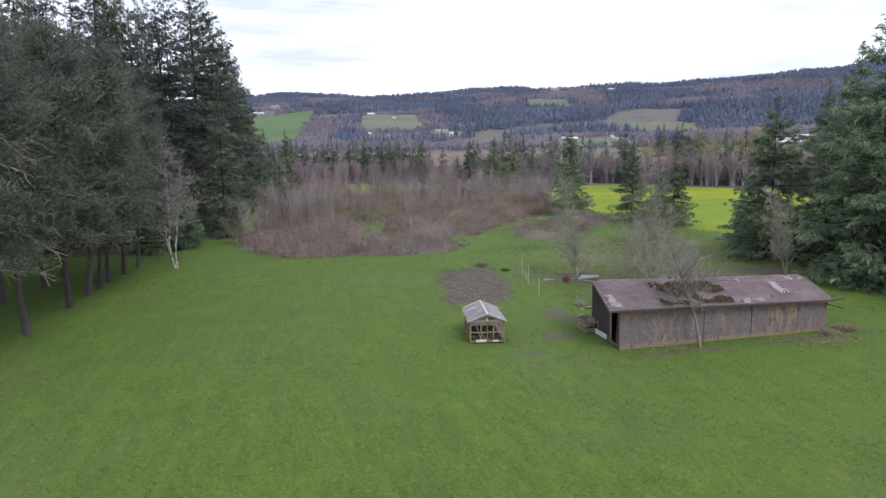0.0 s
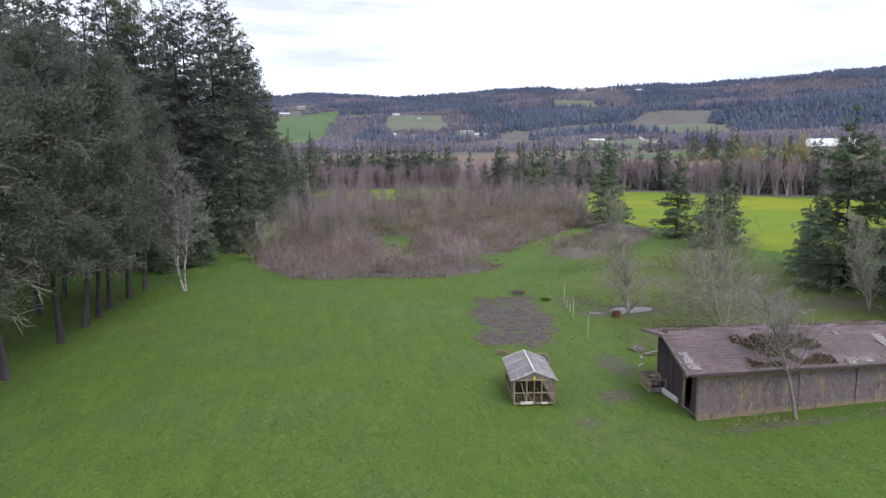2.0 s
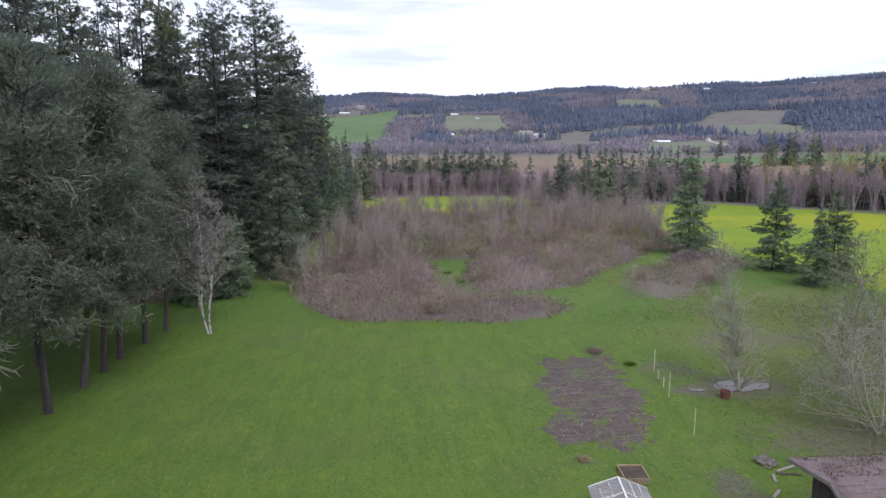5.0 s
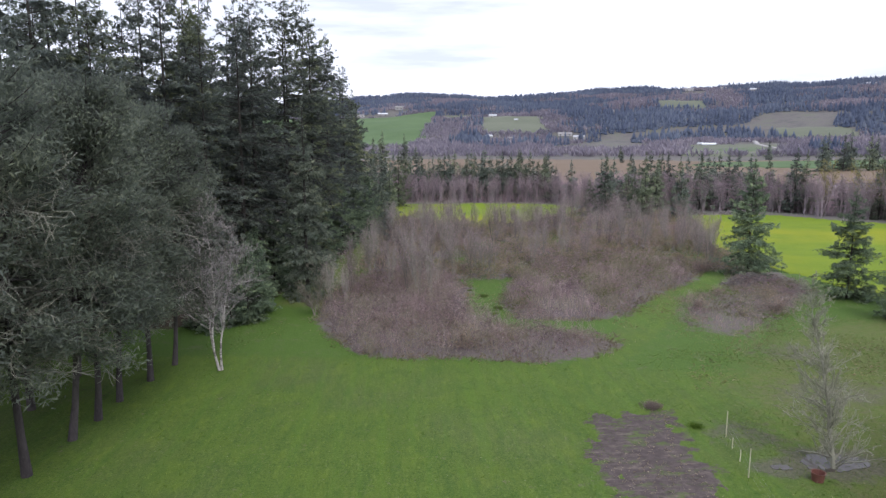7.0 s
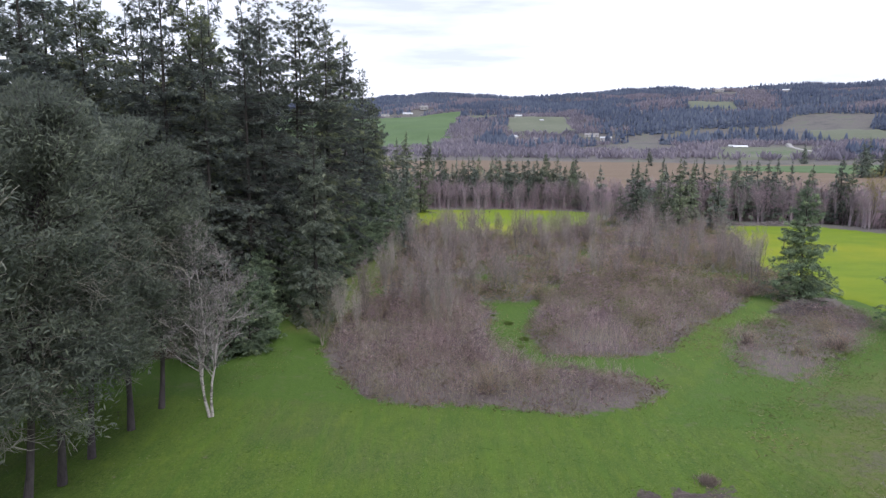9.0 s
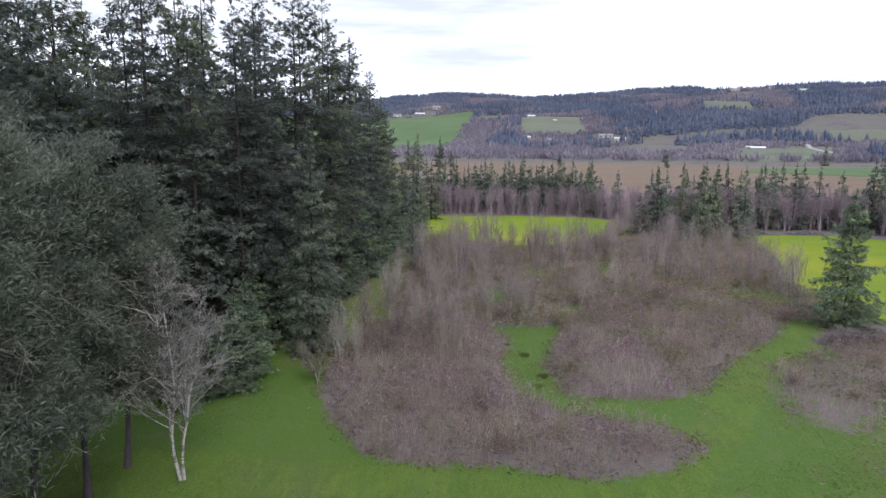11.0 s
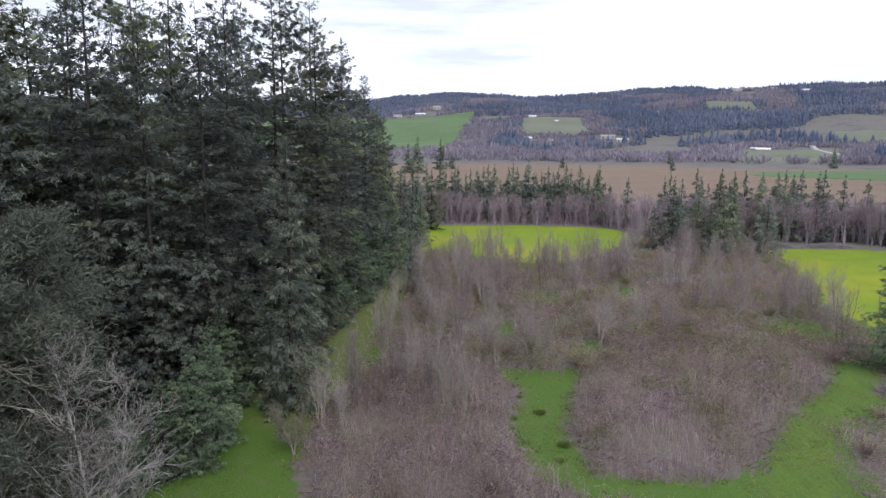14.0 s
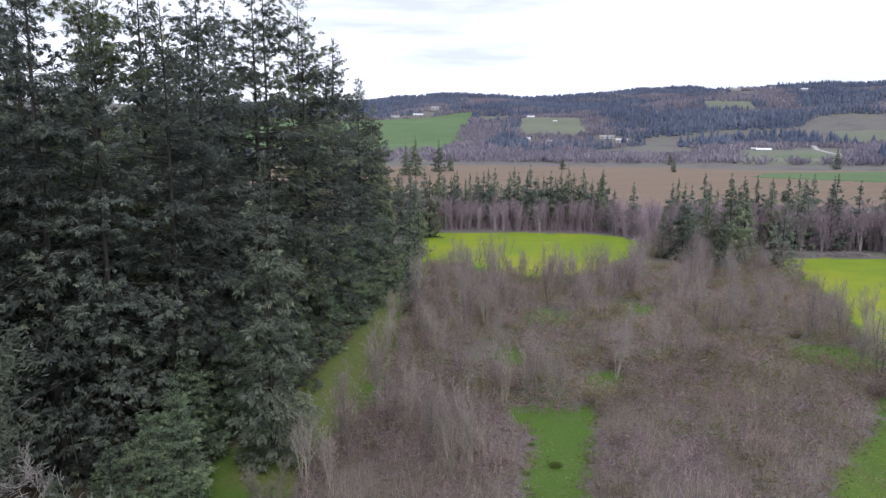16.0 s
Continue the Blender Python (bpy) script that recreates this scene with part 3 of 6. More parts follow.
def pine(seed, tall, reach, clear, dens=52, size=0.85):
    """A tall pine: clear leaning trunk, dead lichen-grey lower boughs, and a loose crown of needle tufts."""
    r = np.random.RandomState(seed)
    zs = np.linspace(0, tall, 10)
    lean = r.randn(2) * 0.025 + np.array([-0.095, 0.0])
    pts = np.c_[lean[0] * zs + 0.12 * np.sin(zs * 0.4 + seed), lean[1] * zs + 0.12 * np.cos(zs * 0.33 + seed), zs]
    rad = 0.19 * (1 - zs / tall) ** 0.7 + 0.03
    rad[0] *= 1.35
    trunk = prisms(pts[:-1], pts[1:], rad[:-1], rad[1:], 8)
    nb = 150
    f = r.rand(nb) ** 0.95
    z = clear + (tall - clear) * f
    az = r.rand(nb) * 2 * np.pi
    L = reach * np.clip(np.interp(f, [0, 0.25, 0.6, 0.9, 1], [0.85, 1.0, 0.85, 0.5, 0.15]) * (0.6 + 0.6 * r.rand(nb)), 0.12, None)
    rise = np.interp(f, [0, 0.4, 1], [-0.12, 0.15, 0.9]) + r.randn(nb) * 0.12
    base = np.c_[np.interp(z, zs, pts[:, 0]), np.interp(z, zs, pts[:, 1]), z]
    out = np.c_[np.cos(az), np.sin(az), rise]
    ids = np.arange(nb)

    def along(k, s):
        return base[k] + out[k] * (L[k] * s)[:, None] + np.array([0, 0, 1.0]) * (L[k] * (-0.25 * s ** 2 + 0.3 * s ** 3))[:, None]

    live, dead = [], []
    steps = np.linspace(0, 1, 5)
    for s0, s1 in zip(steps[:-1], steps[1:]):
        live.append(prisms(along(ids, np.full(nb, s0)), along(ids, np.full(nb, s1)), 0.015 + 0.014 * L * (1 - s0), 0.015 + 0.014 * L * (1 - s1), 3))
    many = (L * dens).astype(int) + 10
    k = np.repeat(ids, many)
    s = 0.25 + 0.75 * r.rand(len(k)) ** 0.7
    p = along(k, s) + r.randn(len(k), 3) * (0.14 + 0.085 * L[k])[:, None] * np.array([1, 1, 0.7])
    d = unit(r.randn(len(k), 3) + np.array([0, 0, 0.5]) + 0.6 * out[k])
    sd = unit(np.cross(d, r.randn(len(k), 3)))
    ln = (0.24 + 0.28 * r.rand(len(k))) * size
    tufts = blades(p, d, sd, ln, ln * 0.10, 0.1 + 0 * ln)
    nd = 72
    zd = clear * 0.95 + (tall * 0.7 - clear * 0.95) * r.rand(nd) ** 1.1
    ad = r.rand(nd) * 2 * np.pi
    p0 = np.c_[np.interp(zd, zs, pts[:, 0]), np.interp(zd, zs, pts[:, 1]), zd]
    way = unit(np.c_[np.cos(ad), np.sin(ad), -0.12 + 0.3 * r.rand(nd)])
    size = reach * (0.55 + 0.55 * r.rand(nd))
    cur = p0
    for step in range(5):
        way = unit(way + r.randn(nd, 3) * 0.28)
        nxt = cur + way * (size / 5)[:, None]
        dead.append(prisms(cur, nxt, 0.055 - 0.008 * step, 0.047 - 0.008 * step, 3))
        for _k in range(3):
            tw = unit(way + r.randn(nd, 3) * 0.7)
            q = nxt - way * (size / 5 * r.rand(nd))[:, None]
            e = q + tw * (size * (0.10 + 0.16 * r.rand(nd)))[:, None]
            dead.append(prisms(q, e, 0.026, 0.014, 3))
            e2 = e + unit(tw + r.randn(nd, 3) * 0.6) * (size * 0.12)[:, None]
            dead.append(prisms(e, e2, 0.018, 0.009, 3))
        cur = nxt
    return mesh_of("trunk", *joined(trunk, *live)), mesh_of("crown", *tufts), mesh_of("dead_wood", *joined(*dead))


def slivers(a, b, w, r):
    """Fine twigs as thin tapering triangles."""
    side = unit(np.cross(b - a, r.randn(len(a), 3))) * (np.asarray(w) * 1.4)[:, None]
    verts = np.stack([a - side, a + side, b], 1).reshape(-1, 3)
    return verts, np.arange(len(verts)).reshape(-1, 3)


def bare_tree(seed, tall, stems=1, spread=0.35, start=0.25, levels=4, twigs=1.0, girth=0.018, splay=0.10, thin=0.0045, flat=9, cap=2600, limb=0.5, more=0, crook=0.16):
    """A leafless tree: stems that fork again and again into fine twigs. Returns wood and twig meshes."""
    r = np.random.RandomState(seed)
    wood, fine = [], []
    A, B, RA, RB = [], [], [], []
    ends = []
    for s in range(stems):
        a = r.rand() * 6.28
        p = np.array([0.12 * np.cos(a), 0.12 * np.sin(a), 0.0]) * (stems > 1)
        way = unit(np.array([np.cos(a) * splay, np.sin(a) * splay, 1.0]))
        top = tall * (0.8 + 0.2 * r.rand())
        seg, rad = 9, girth * tall / stems ** 0.35
        for k in range(seg):
            way = unit(way + r.randn(3) * (0.07 if crook < 0.2 else 0.13) + np.array([0, 0, 0.06]))
            q = p + way * top / seg
            r0, r1 = rad * (1 - k / seg) ** 0.8 + 0.012, rad * (1 - (k + 1) / seg) ** 0.8 + 0.010
            A.append(p), B.append(q), RA.append(r0 * (1.3 if k == 0 else 1)), RB.append(r1)
            if (k + 1) / seg > start:
                for _ in range(r.randint(2, 4) + more):
                    ends.append((p + (q - p) * r.rand(), way, top * (1 - 0.72 * (k + 0.5) / seg) * limb, r1 * 0.62))
            p = q
    wood.append(prisms(A, B, RA, RB, 6))
    P, W = np.array([e[0] for e in ends]), np.array([e[1] for e in ends])
    S, R = np.array([e[2] for e in ends]), np.array([e[3] for e in ends])
    first = True
    for level in range(levels):
        n = len(P)
        side = unit(np.cross(W, r.randn(n, 3)))
        d = unit(W * (0.75 if first else 1.0) + side * (spread * (2.2 if first else 1.6)) * (0.6 + 0.8 * r.rand(n, 1)) + np.array([0, 0, 0.22]))
        np_, nw, ns, nr = [], [], [], []
        cur, rr = P, R
        for step in range(3):
            d = unit(d + r.randn(n, 3) * crook + np.array([0, 0, 0.04]))
            nxt = cur + d * (S * (0.7 + 0.5 * r.rand(n)) / 3)[:, None]
            rn = np.maximum(rr * 0.74, thin)
            (wood if level < 2 else fine).append(slivers(cur, nxt, rr, r) if level >= flat else prisms(cur, nxt, rr, rn, 4 if level == 0 else 3))
            for _ in range(2 if level < 2 else 1):
                keep = r.rand(n) < (0.8 if level < levels - 1 else 0.55) * twigs
                np_.append((cur + (nxt - cur) * r.rand(n, 1))[keep]), nw.append(d[keep])
                ns.append((S * (0.38 + 0.2 * r.rand(n)))[keep]), nr.append(np.maximum(rn * 0.6, thin * 0.9)[keep])
            cur, rr = nxt, rn
        P, W, S, R = np.concatenate(np_), np.concatenate(nw), np.concatenate(ns), np.concatenate(nr)
        if len(P) > cap:
            pick = r.permutation(len(P))[:cap]
            P, W, S, R = P[pick], W[pick], S[pick], R[pick]
        first = False
    n = len(P)
    d = unit(W + r.randn(n, 3) * 0.45 + np.array([0, 0, 0.15]))
    tips = P + d * np.maximum(S, 0.18)[:, None]
    fine.append(slivers(P, tips, np.full(n, thin), r) if flat < 9 else prisms(P, tips, thin, thin * 0.6, 3))
    return mesh_of("stem", *joined(*wood)), mesh_of("twig_mass", *joined(*fine))


def tree(name, meshes, names, mats, place, turn, scale, label, category, group=""):
    ob = root(name, place, turn, scale)
    for me, nm, mt in zip(meshes, names, mats):
        tagged(part(nm, me, mt, ob), kind="stuff" if nm in ("twig_mass", "dead_wood", "crown") else "")
    return tagged(ob, label, category, group)


def plant_all(name, builders, names, mats, spots, label, category, group, sizes):
    """Trees of a few forms set out at spots (x, y, height): each form is built once and then copied."""
    forms = [None] * len(builders)
    rr = random.Random(len(spots) * 7 + len(name))
    for k, (x, y, tall) in enumerate(spots):
        v = (k * 7 + k // 3) % len(builders)
        turn, scale = rr.uniform(0, 360), tall / sizes[v]
        z = h0(x, y) - 0.06
        if forms[v] is None:
            forms[v] = tree(name, builders[v](), names, mats, (x, y, z), turn, scale, label, category, group)
        else:
            copy_thing(forms[v], at(x, y, z, turn, 1.0, 1.0)).scale = (scale, scale, scale)


rng = random.Random(4)

# the dark stand of tall firs along the west side
STAND = [(-20.0, 100.5, 33), (-17.5, 106, 36), (-17.5, 113, 40), (-14.2, 118.5, 41), (-15.5, 126, 43), (-12.8, 133, 39), (-15.5, 141, 44), (-12.0, 149, 39.5),
         (-13.5, 158, 40.5), (-11.0, 168, 36), (-12.5, 178, 37), (-11.0, 189, 33), (-10.5, 200, 30)]
for k in range(12):
    STAND.append((-24 - rng.uniform(0, 3), 103 + 9 * k + rng.uniform(-2, 2), rng.uniform(38, 46)))
for k in range(11):
    STAND.append((-33 - rng.uniform(0, 4), 97 + 10 * k + rng.uniform(-3, 3), rng.uniform(40, 47)))
for k in range(8):
    STAND.append((-44 - rng.uniform(0, 5), 92 + 13 * k + rng.uniform(-3, 3), rng.uniform(40, 47)))
for k in range(11):
    STAND.append((-40 - rng.uniform(0, 16), 100 + 10 * k + rng.uniform(-3, 3), rng.uniform(36, 44)))
for k in range(8):
    STAND.append((-58 - rng.uniform(0, 6), 60 + 17 * k + rng.uniform(-3, 3), rng.uniform(30, 40)))
STAND = [s_ for s_ in STAND if s_[0] > -19 or s_[1] < 152]
STAND += [(-29, 106.5, 40), (-35.5, 110.5, 38), (-39.5, 103, 37), (-30.5, 96.5, 35)]
FIR_NAMES, FIR_MATS = ("trunk", "crown"), (M_bark_fir, M_fir)


def NEAR(t):
    return (t[0] > -19 and t[1] < 170) or (t[0] > -30 and t[1] < 122) or (t[0] > -45 and t[1] < 104)


STAND_FORMS = ((1, .10, .50), (2, .16, .58), (3, .12, .46), (4, .20, .54))
plant_all("fir_tree", [lambda s=s, g=g, b=b: conifer(s, 40, 8.4, 1.0, 60, 0.30, 2.5, 0.29, g, b + 0.18, 26, 0.16) for s, g, b in STAND_FORMS[:4]],
          FIR_NAMES, FIR_MATS, [t for t in STAND if NEAR(t)], "tall dark green fir standing in a dense row", "tree", "firs of the dark stand", [40] * 4)
plant_all("fir_tree", [lambda s=s, g=g, b=b: conifer(s + 5, 40, 7.6, 3, 46, 0.30, 1.6, 0.66, g + 0.05, b + 0.20, 9, 0.24) for s, g, b in STAND_FORMS[:3]],
          FIR_NAMES, FIR_MATS, [t for t in STAND if not NEAR(t)], "tall dark green fir deep in the stand", "tree", "firs behind the stand's edge", [40] * 3)

# young conifers at the stand's skirt, and the firs of the east side
YOUNG = [(-16.8, 88.5, 6), (-15.6, 90.8, 7.5), (-14.2, 92.6, 9.3), (-13.6, 95.5, 8.5), (-15.0, 98.5, 9), (-15.5, 102.5, 10), (-14.5, 108, 11), (-13.8, 114, 11), (-12.6, 121, 12), (-11.0, 130, 12),
         (-9.0, 142, 13), (-7.8, 152, 13), (-6.2, 163, 15), (-18.8, 90, 6)]
EAST = [(52.5, 114.0, 17.0), (56.9, 98.9, 13.6), (55.6, 88.4, 9.9), (60.5, 92.0, 12.0), (53.2, 62.0, 18.5), (51.8, 47.2, 25.5), (57.0, 55.0, 23), (61.0, 63.0, 20), (60.0, 43.0, 27), (66, 52, 26), (68, 66, 19),
        (57.5, 36.5, 26), (74, 58, 22), (55, 69, 8), (59, 72, 9)]
plant_all("fir_tree", [lambda s=s: conifer(s, 16, 5.4, 0.3, 40, 0.12, 3.6, 0.31, 0.05, 0.95, 15, 0.15) for s in (11, 12, 13, 14)],
          FIR_NAMES, (M_bark_fir, M_fir_young), YOUNG + [e for e in EAST if e[2] < 16], "full green fir with boughs down to the grass", "tree", "scattered firs", [16] * 4)

plant_all("fir_tree", [lambda s=s: conifer(s, 22, 7.0, 0.3, 48, 0.16, 3.0, 0.35, 0.05, 0.9, 18, 0.145) for s in (15, 16, 17)],
          FIR_NAMES, (M_bark_fir, M_fir_young), [e for e in EAST if e[2] >= 16], "broad full green fir with boughs sweeping the ground", "tree", "large east firs", [22] * 3)

plant_all("slender_fir", [lambda: conifer(18, 24, 4.2, 1.0, 44, 0.25, 3.4, 0.36, 0.12, 0.8, 12, 0.15)], FIR_NAMES, (M_bark_fir, M_fir_slender), [(-9.4, 103.0, 24)],
          "thin sparse light green fir at the stand's edge", "tree", "", [24])

# the row of pines with clear trunks
PINES = [(-19.6, 37.5, 22), (-19.2, 44.5, 22), (-18.9, 51.5, 22.5), (-18.6, 59.4, 22.5), (-18.2, 63.7, 21.5), (-18.05, 66.8, 22), (-18.0, 70.3, 20.5), (-17.6, 74.4, 21), (-17.0, 78.2, 19.5),
         (-24.5, 47, 22), (-24.0, 55.5, 23), (-24.5, 62, 22), (-23.5, 69, 22), (-23.8, 76, 21), (-30, 61, 22), (-29, 72, 23), (-28, 82, 24), (-37, 79, 25)]
PINE_NAMES, PINE_MATS = ("trunk", "crown", "dead_wood"), (M_bark_pine, M_pine, M_pine_dead)
plant_all("pine_tree", [lambda s=s: pine(s, 22, 4.2, 6.2, 66, 0.95) for s in (21, 22, 23, 24)], PINE_NAMES, PINE_MATS, PINES[:9],
          "tall pine with clear dark trunk and lichen-grey dead boughs", "tree", "row of pines", [22] * 4)
plant_all("pine_tree", [lambda s=s: pine(s, 22, 4.2, 6.0, 24, 1.6) for s in (25, 26)], PINE_NAMES, PINE_MATS, PINES[9:],
          "tall pine standing behind the row", "tree", "pines behind the row", [22] * 2)

# the wooded belt beyond the crop fields
BELT = []
for k in range(38):
    x = -18 + 72 * k / 37 + rng.uniform(-0.8, 0.8)
    BELT.append((x, np.interp(x, [-20, 40, 54], [252, 251, 243]) + rng.uniform(0, 7), rng.uniform(12, 18) + 2.5 * (30 < x < 48)))
for k in range(26):
    x = -24 + 80 * k / 25 + rng.uniform(-1, 1)
    BELT.append((x, 262 + rng.uniform(0, 10), rng.uniform(13, 18)))
BELT += [(56, 195, 17), (58.5, 199, 13), (53, 199, 11), (60, 184, 12.5), (63.5, 186, 14.5), (66, 192, 12), (62, 207, 16), (67, 209, 15), (70.5, 205, 17.5), (73, 203, 16), (72.5, 185, 14.5),
         (77, 212, 17), (81, 215, 18), (84, 213, 16), (91, 214, 18.5), (94, 216, 17), (99, 213, 18), (106, 214, 17), (111, 212, 16.5), (116, 208, 16), (64, 226, 16), (67, 230, 17), (58, 240, 15), (75, 228, 16),
         (145, 172, 17), (160, 166, 18), (175, 160, 17), (190, 152, 18), (210, 146, 17), (-1.5, 150, 9), (-3, 171, 10), (-3.2, 186, 13), (-2, 201, 14), (0, 230, 17), (-4, 222, 16), (-9, 236, 17), (-13, 228, 18), (-6, 243, 17), (-17, 240, 17),
         (-15, 492, 27), (-22, 497, 22), (0, 533, 24), (9, 540, 15), (204, 630, 12), (170, 524, 11), (302, 548, 17), (96, 560, 12), (236, 378, 21), (243, 384, 23), (250, 380, 22), (258, 386, 24), (264, 378, 22), (272, 384, 21)]
for k in range(30):
    x = rng.uniform(64, 210)
    BELT.append((x, np.interp(x, [62, 78, 106, 120, 132, 170, 220], [236, 230, 228, 208, 190, 176, 160]) + rng.uniform(0, 22), rng.uniform(12, 18)))
for k in range(26):
    x = rng.uniform(112, 200)
    BELT.append((x, np.interp(x, [106, 120, 132, 170, 210], [211, 190, 174, 158, 147]) + rng.uniform(2, 16), rng.uniform(10, 19)))
plant_all("fir_tree", [lambda s=s: conifer(s, 15, 4.6, 0.3, 26, 0.08, 1.9, 0.50, 0.05, 1.25, 8, 0.28) for s in (31, 32, 33)],
          FIR_NAMES, (M_bark_fir, M_fir_belt), BELT, "slender fir in the belt behind the crop fields", "tree", "belt firs", [15] * 3)

ALDERS = []
for k in range(340):
    x = rng.uniform(-22, 205)
    y = np.interp(x, [-20, 10, 50, 58, 64, 78, 106, 120, 132, 170, 210], [243, 243.5, 240, 218, 210, 208, 207, 186, 169, 154, 142]) + abs(rng.gauss(0, 9)) + 0.8
    ALDERS.append((x, y, rng.uniform(7.5, 11) + 1.5 * (x > 58)))
plant_all("alder_tree", [lambda s=s: bare_tree(s, 10, 4, 0.20, 0.4, 2, 0.9, 0.011, 0.07, 0.012, 0, 1000, 0.38) for s in (41, 42, 43, 44)], ("stem", "twig_mass"), (M_bark_alder, M_twig), ALDERS,
          "leafless grey alder clump in the belt of trees", "tree", "belt alders", [10] * 4)
WILLOWS = [(132, 180, 16), (139, 176, 17), (145, 174, 16), (152, 171, 17), (126, 188, 15), (159, 168, 16), (118, 196, 15), (136, 184, 18), (148, 178, 18), (142, 181, 17)]
plant_all("willow_tree", [lambda s=s: bare_tree(s, 13, 4, 0.25, 0.25, 3, 0.9, 0.010, 0.2, 0.016, 0, 1500) for s in (51, 52)], ("stem", "twig_mass"), (M_bark_grey, M_bud), WILLOWS,
          "golden budding willow rising over the tree belt", "tree", "golden willows", [13] * 2)

# single bare trees round the pasture
for name, seed, tall, place, stems, spread, start, levels, girth, thin, limb, more, mats, lab in (
        ("birch_tree", 61, 14.0, (-12.6, 76.6), 3, 0.52, 0.24, 4, 0.0095, 0.010, 0.44, 1, (M_birch, M_birch_twig), "pale leafless birch with several stems at the pasture edge"),
        ("pond_tree", 62, 11.8, (27.55, 57.8), 1, 0.46, 0.08, 4, 0.0085, 0.013, 0.25, 5, (M_deadwood, M_deadwood), "leafless lichen-grey tree standing in a muddy pool"),
        ("thorn_tree", 63, 11.0, (35.0, 57.0), 3, 0.80, 0.10, 4, 0.009, 0.011, 0.50, 0, (M_deadwood, M_lichen), "broad leafless lichen-covered thorn behind the shed"),
        ("thorn_tree", 64, 8.0, (31.8, 50.2), 3, 0.85, 0.08, 4, 0.009, 0.012, 0.66, 0, (M_deadwood, M_deadwood), "low spreading leafless thorn behind the shed"),
        ("shed_tree", 65, 8.6, (25.4, 35.1), 1, 0.50, 0.34, 3, 0.010, 0.008, 0.55, 3, (M_bark_grey, M_birch_twig), "slim leafless tree growing against the old shed wall"),
        ("maple_tree", 66, 10.6, (47.6, 52.8), 2, 0.34, 0.12, 4, 0.009, 0.009, 0.34, 2, (M_bark_pale, M_deadwood), "pale leafless tree in front of dark firs"),
        ("hazel_tree", 67, 6.4, (-7.0, 103.2), 3, 0.40, 0.15, 4, 0.011, 0.008, 0.36, 1, (M_bark_pale, M_deadwood), "small pale leafless hazel on the grass verge"),
        ("hazel_tree", 68, 5.0, (-7.3, 94.2), 3, 0.40, 0.12, 3, 0.012, 0.008, 0.36, 1, (M_bark_grey, M_lichen), "low leafless hazel at the thicket edge")):
    tree(name, bare_tree(seed, tall, stems, spread, start, levels, 0.9, girth, 0.14 if name == "birch_tree" else 0.2, thin, 3, 1200 if name == "thorn_tree" else 1700, limb, more, 0.14 if name == "shed_tree" else 0.25), ("stem", "twig_mass"), mats, (*place, h0(*place) - 0.05), 125 if name == "birch_tree" else 40, 1.0, lab, "tree")

# saplings in the thicket
SAP = [(3.1, 103.0, 7.5), (4.4, 101.2, 8), (6.0, 100.2, 7.5), (-2.0, 112.5, 8), (0.5, 108, 6.5), (13, 117, 6.5), (9.5, 113, 7), (-4, 98, 5), (-6.3, 99, 5.5), (14, 116, 6), (22, 121, 6.5), (28, 125, 7)]
rs = random.Random(9)
EDGE = [(-2, 187), (9, 183), (18, 176), (26, 172), (36, 180), (45, 194), (53, 210)]
for (x0, y0), (x1, y1) in zip(EDGE[:-1], EDGE[1:]):
    for k in range(4):
        f = (k + rs.random()) / 4
        SAP.append((x0 + (x1 - x0) * f + rs.uniform(-1, 1), y0 + (y1 - y0) * f - rs.uniform(0, 3), rs.uniform(3, 5.5)))
while len(SAP) < 254:
    x, y = rs.uniform(-8, 76), rs.uniform(98, 208)
    if to_poly(x, y, THICKET_D) > 1 and wobble(x, y, 9, 12) > -0.35 and all(math.hypot(x - ox, y - oy) > orad for ox, oy, orad in OPENINGS):
        SAP.append((x, y, rs.uniform(4.2, 8.5)))
plant_all("sapling_clump", [lambda s=s: bare_tree(s, 7, 6, 0.24, 0.35, 3, 0.8, 0.0075, 0.14, 0.006, 2, 700, 0.4) for s in (75, 76)], ("stem", "twig_mass"), (M_bark_pale, M_twig), SAP[:90],
          "clump of pale-stemmed leafless saplings rising from the scrub", "sapling", "pale saplings", [7] * 2)
SAP = SAP[90:]
plant_all("sapling_clump", [lambda s=s: bare_tree(s, 7, 6, 0.20, 0.30, 2, 0.9, 0.0048, 0.13, 0.0055, 0, 700, 0.4) for s in (71, 72, 73, 74)], ("stem", "twig_mass"), (M_bark_grey, M_twig), SAP,
          "clump of leafless grey alder saplings in the thicket", "sapling", "thicket saplings", [7] * 4)


# ------------------------------------------------------------------ thicket and grass as uncountable stuff
def scatter(poly, per_m2, seed, patchy=0.0):
    r = np.random.RandomState(seed)
    p = np.asarray(poly, float)
    lo, hi = p.min(0) - 1, p.max(0) + 1
    n = int((hi - lo).prod() * per_m2)
    xy = lo + r.rand(n, 2) * (hi - lo)
    d = to_poly(xy[:, 0], xy[:, 1], p) + 1.2 * wobble(xy[:, 0], xy[:, 1], 2.0, seed)
    keep = (d > 0.9 * r.rand(n)) & (wobble(xy[:, 0], xy[:, 1], 4.0, seed + 3) > patchy - 1)
    if seed in (4,):
        for ox, oy, orad in OPENINGS:
            keep &= np.hypot(xy[:, 0] - ox, xy[:, 1] - oy) > orad * 0.9
    return xy[keep], np.clip(d[keep], 0, 6), r


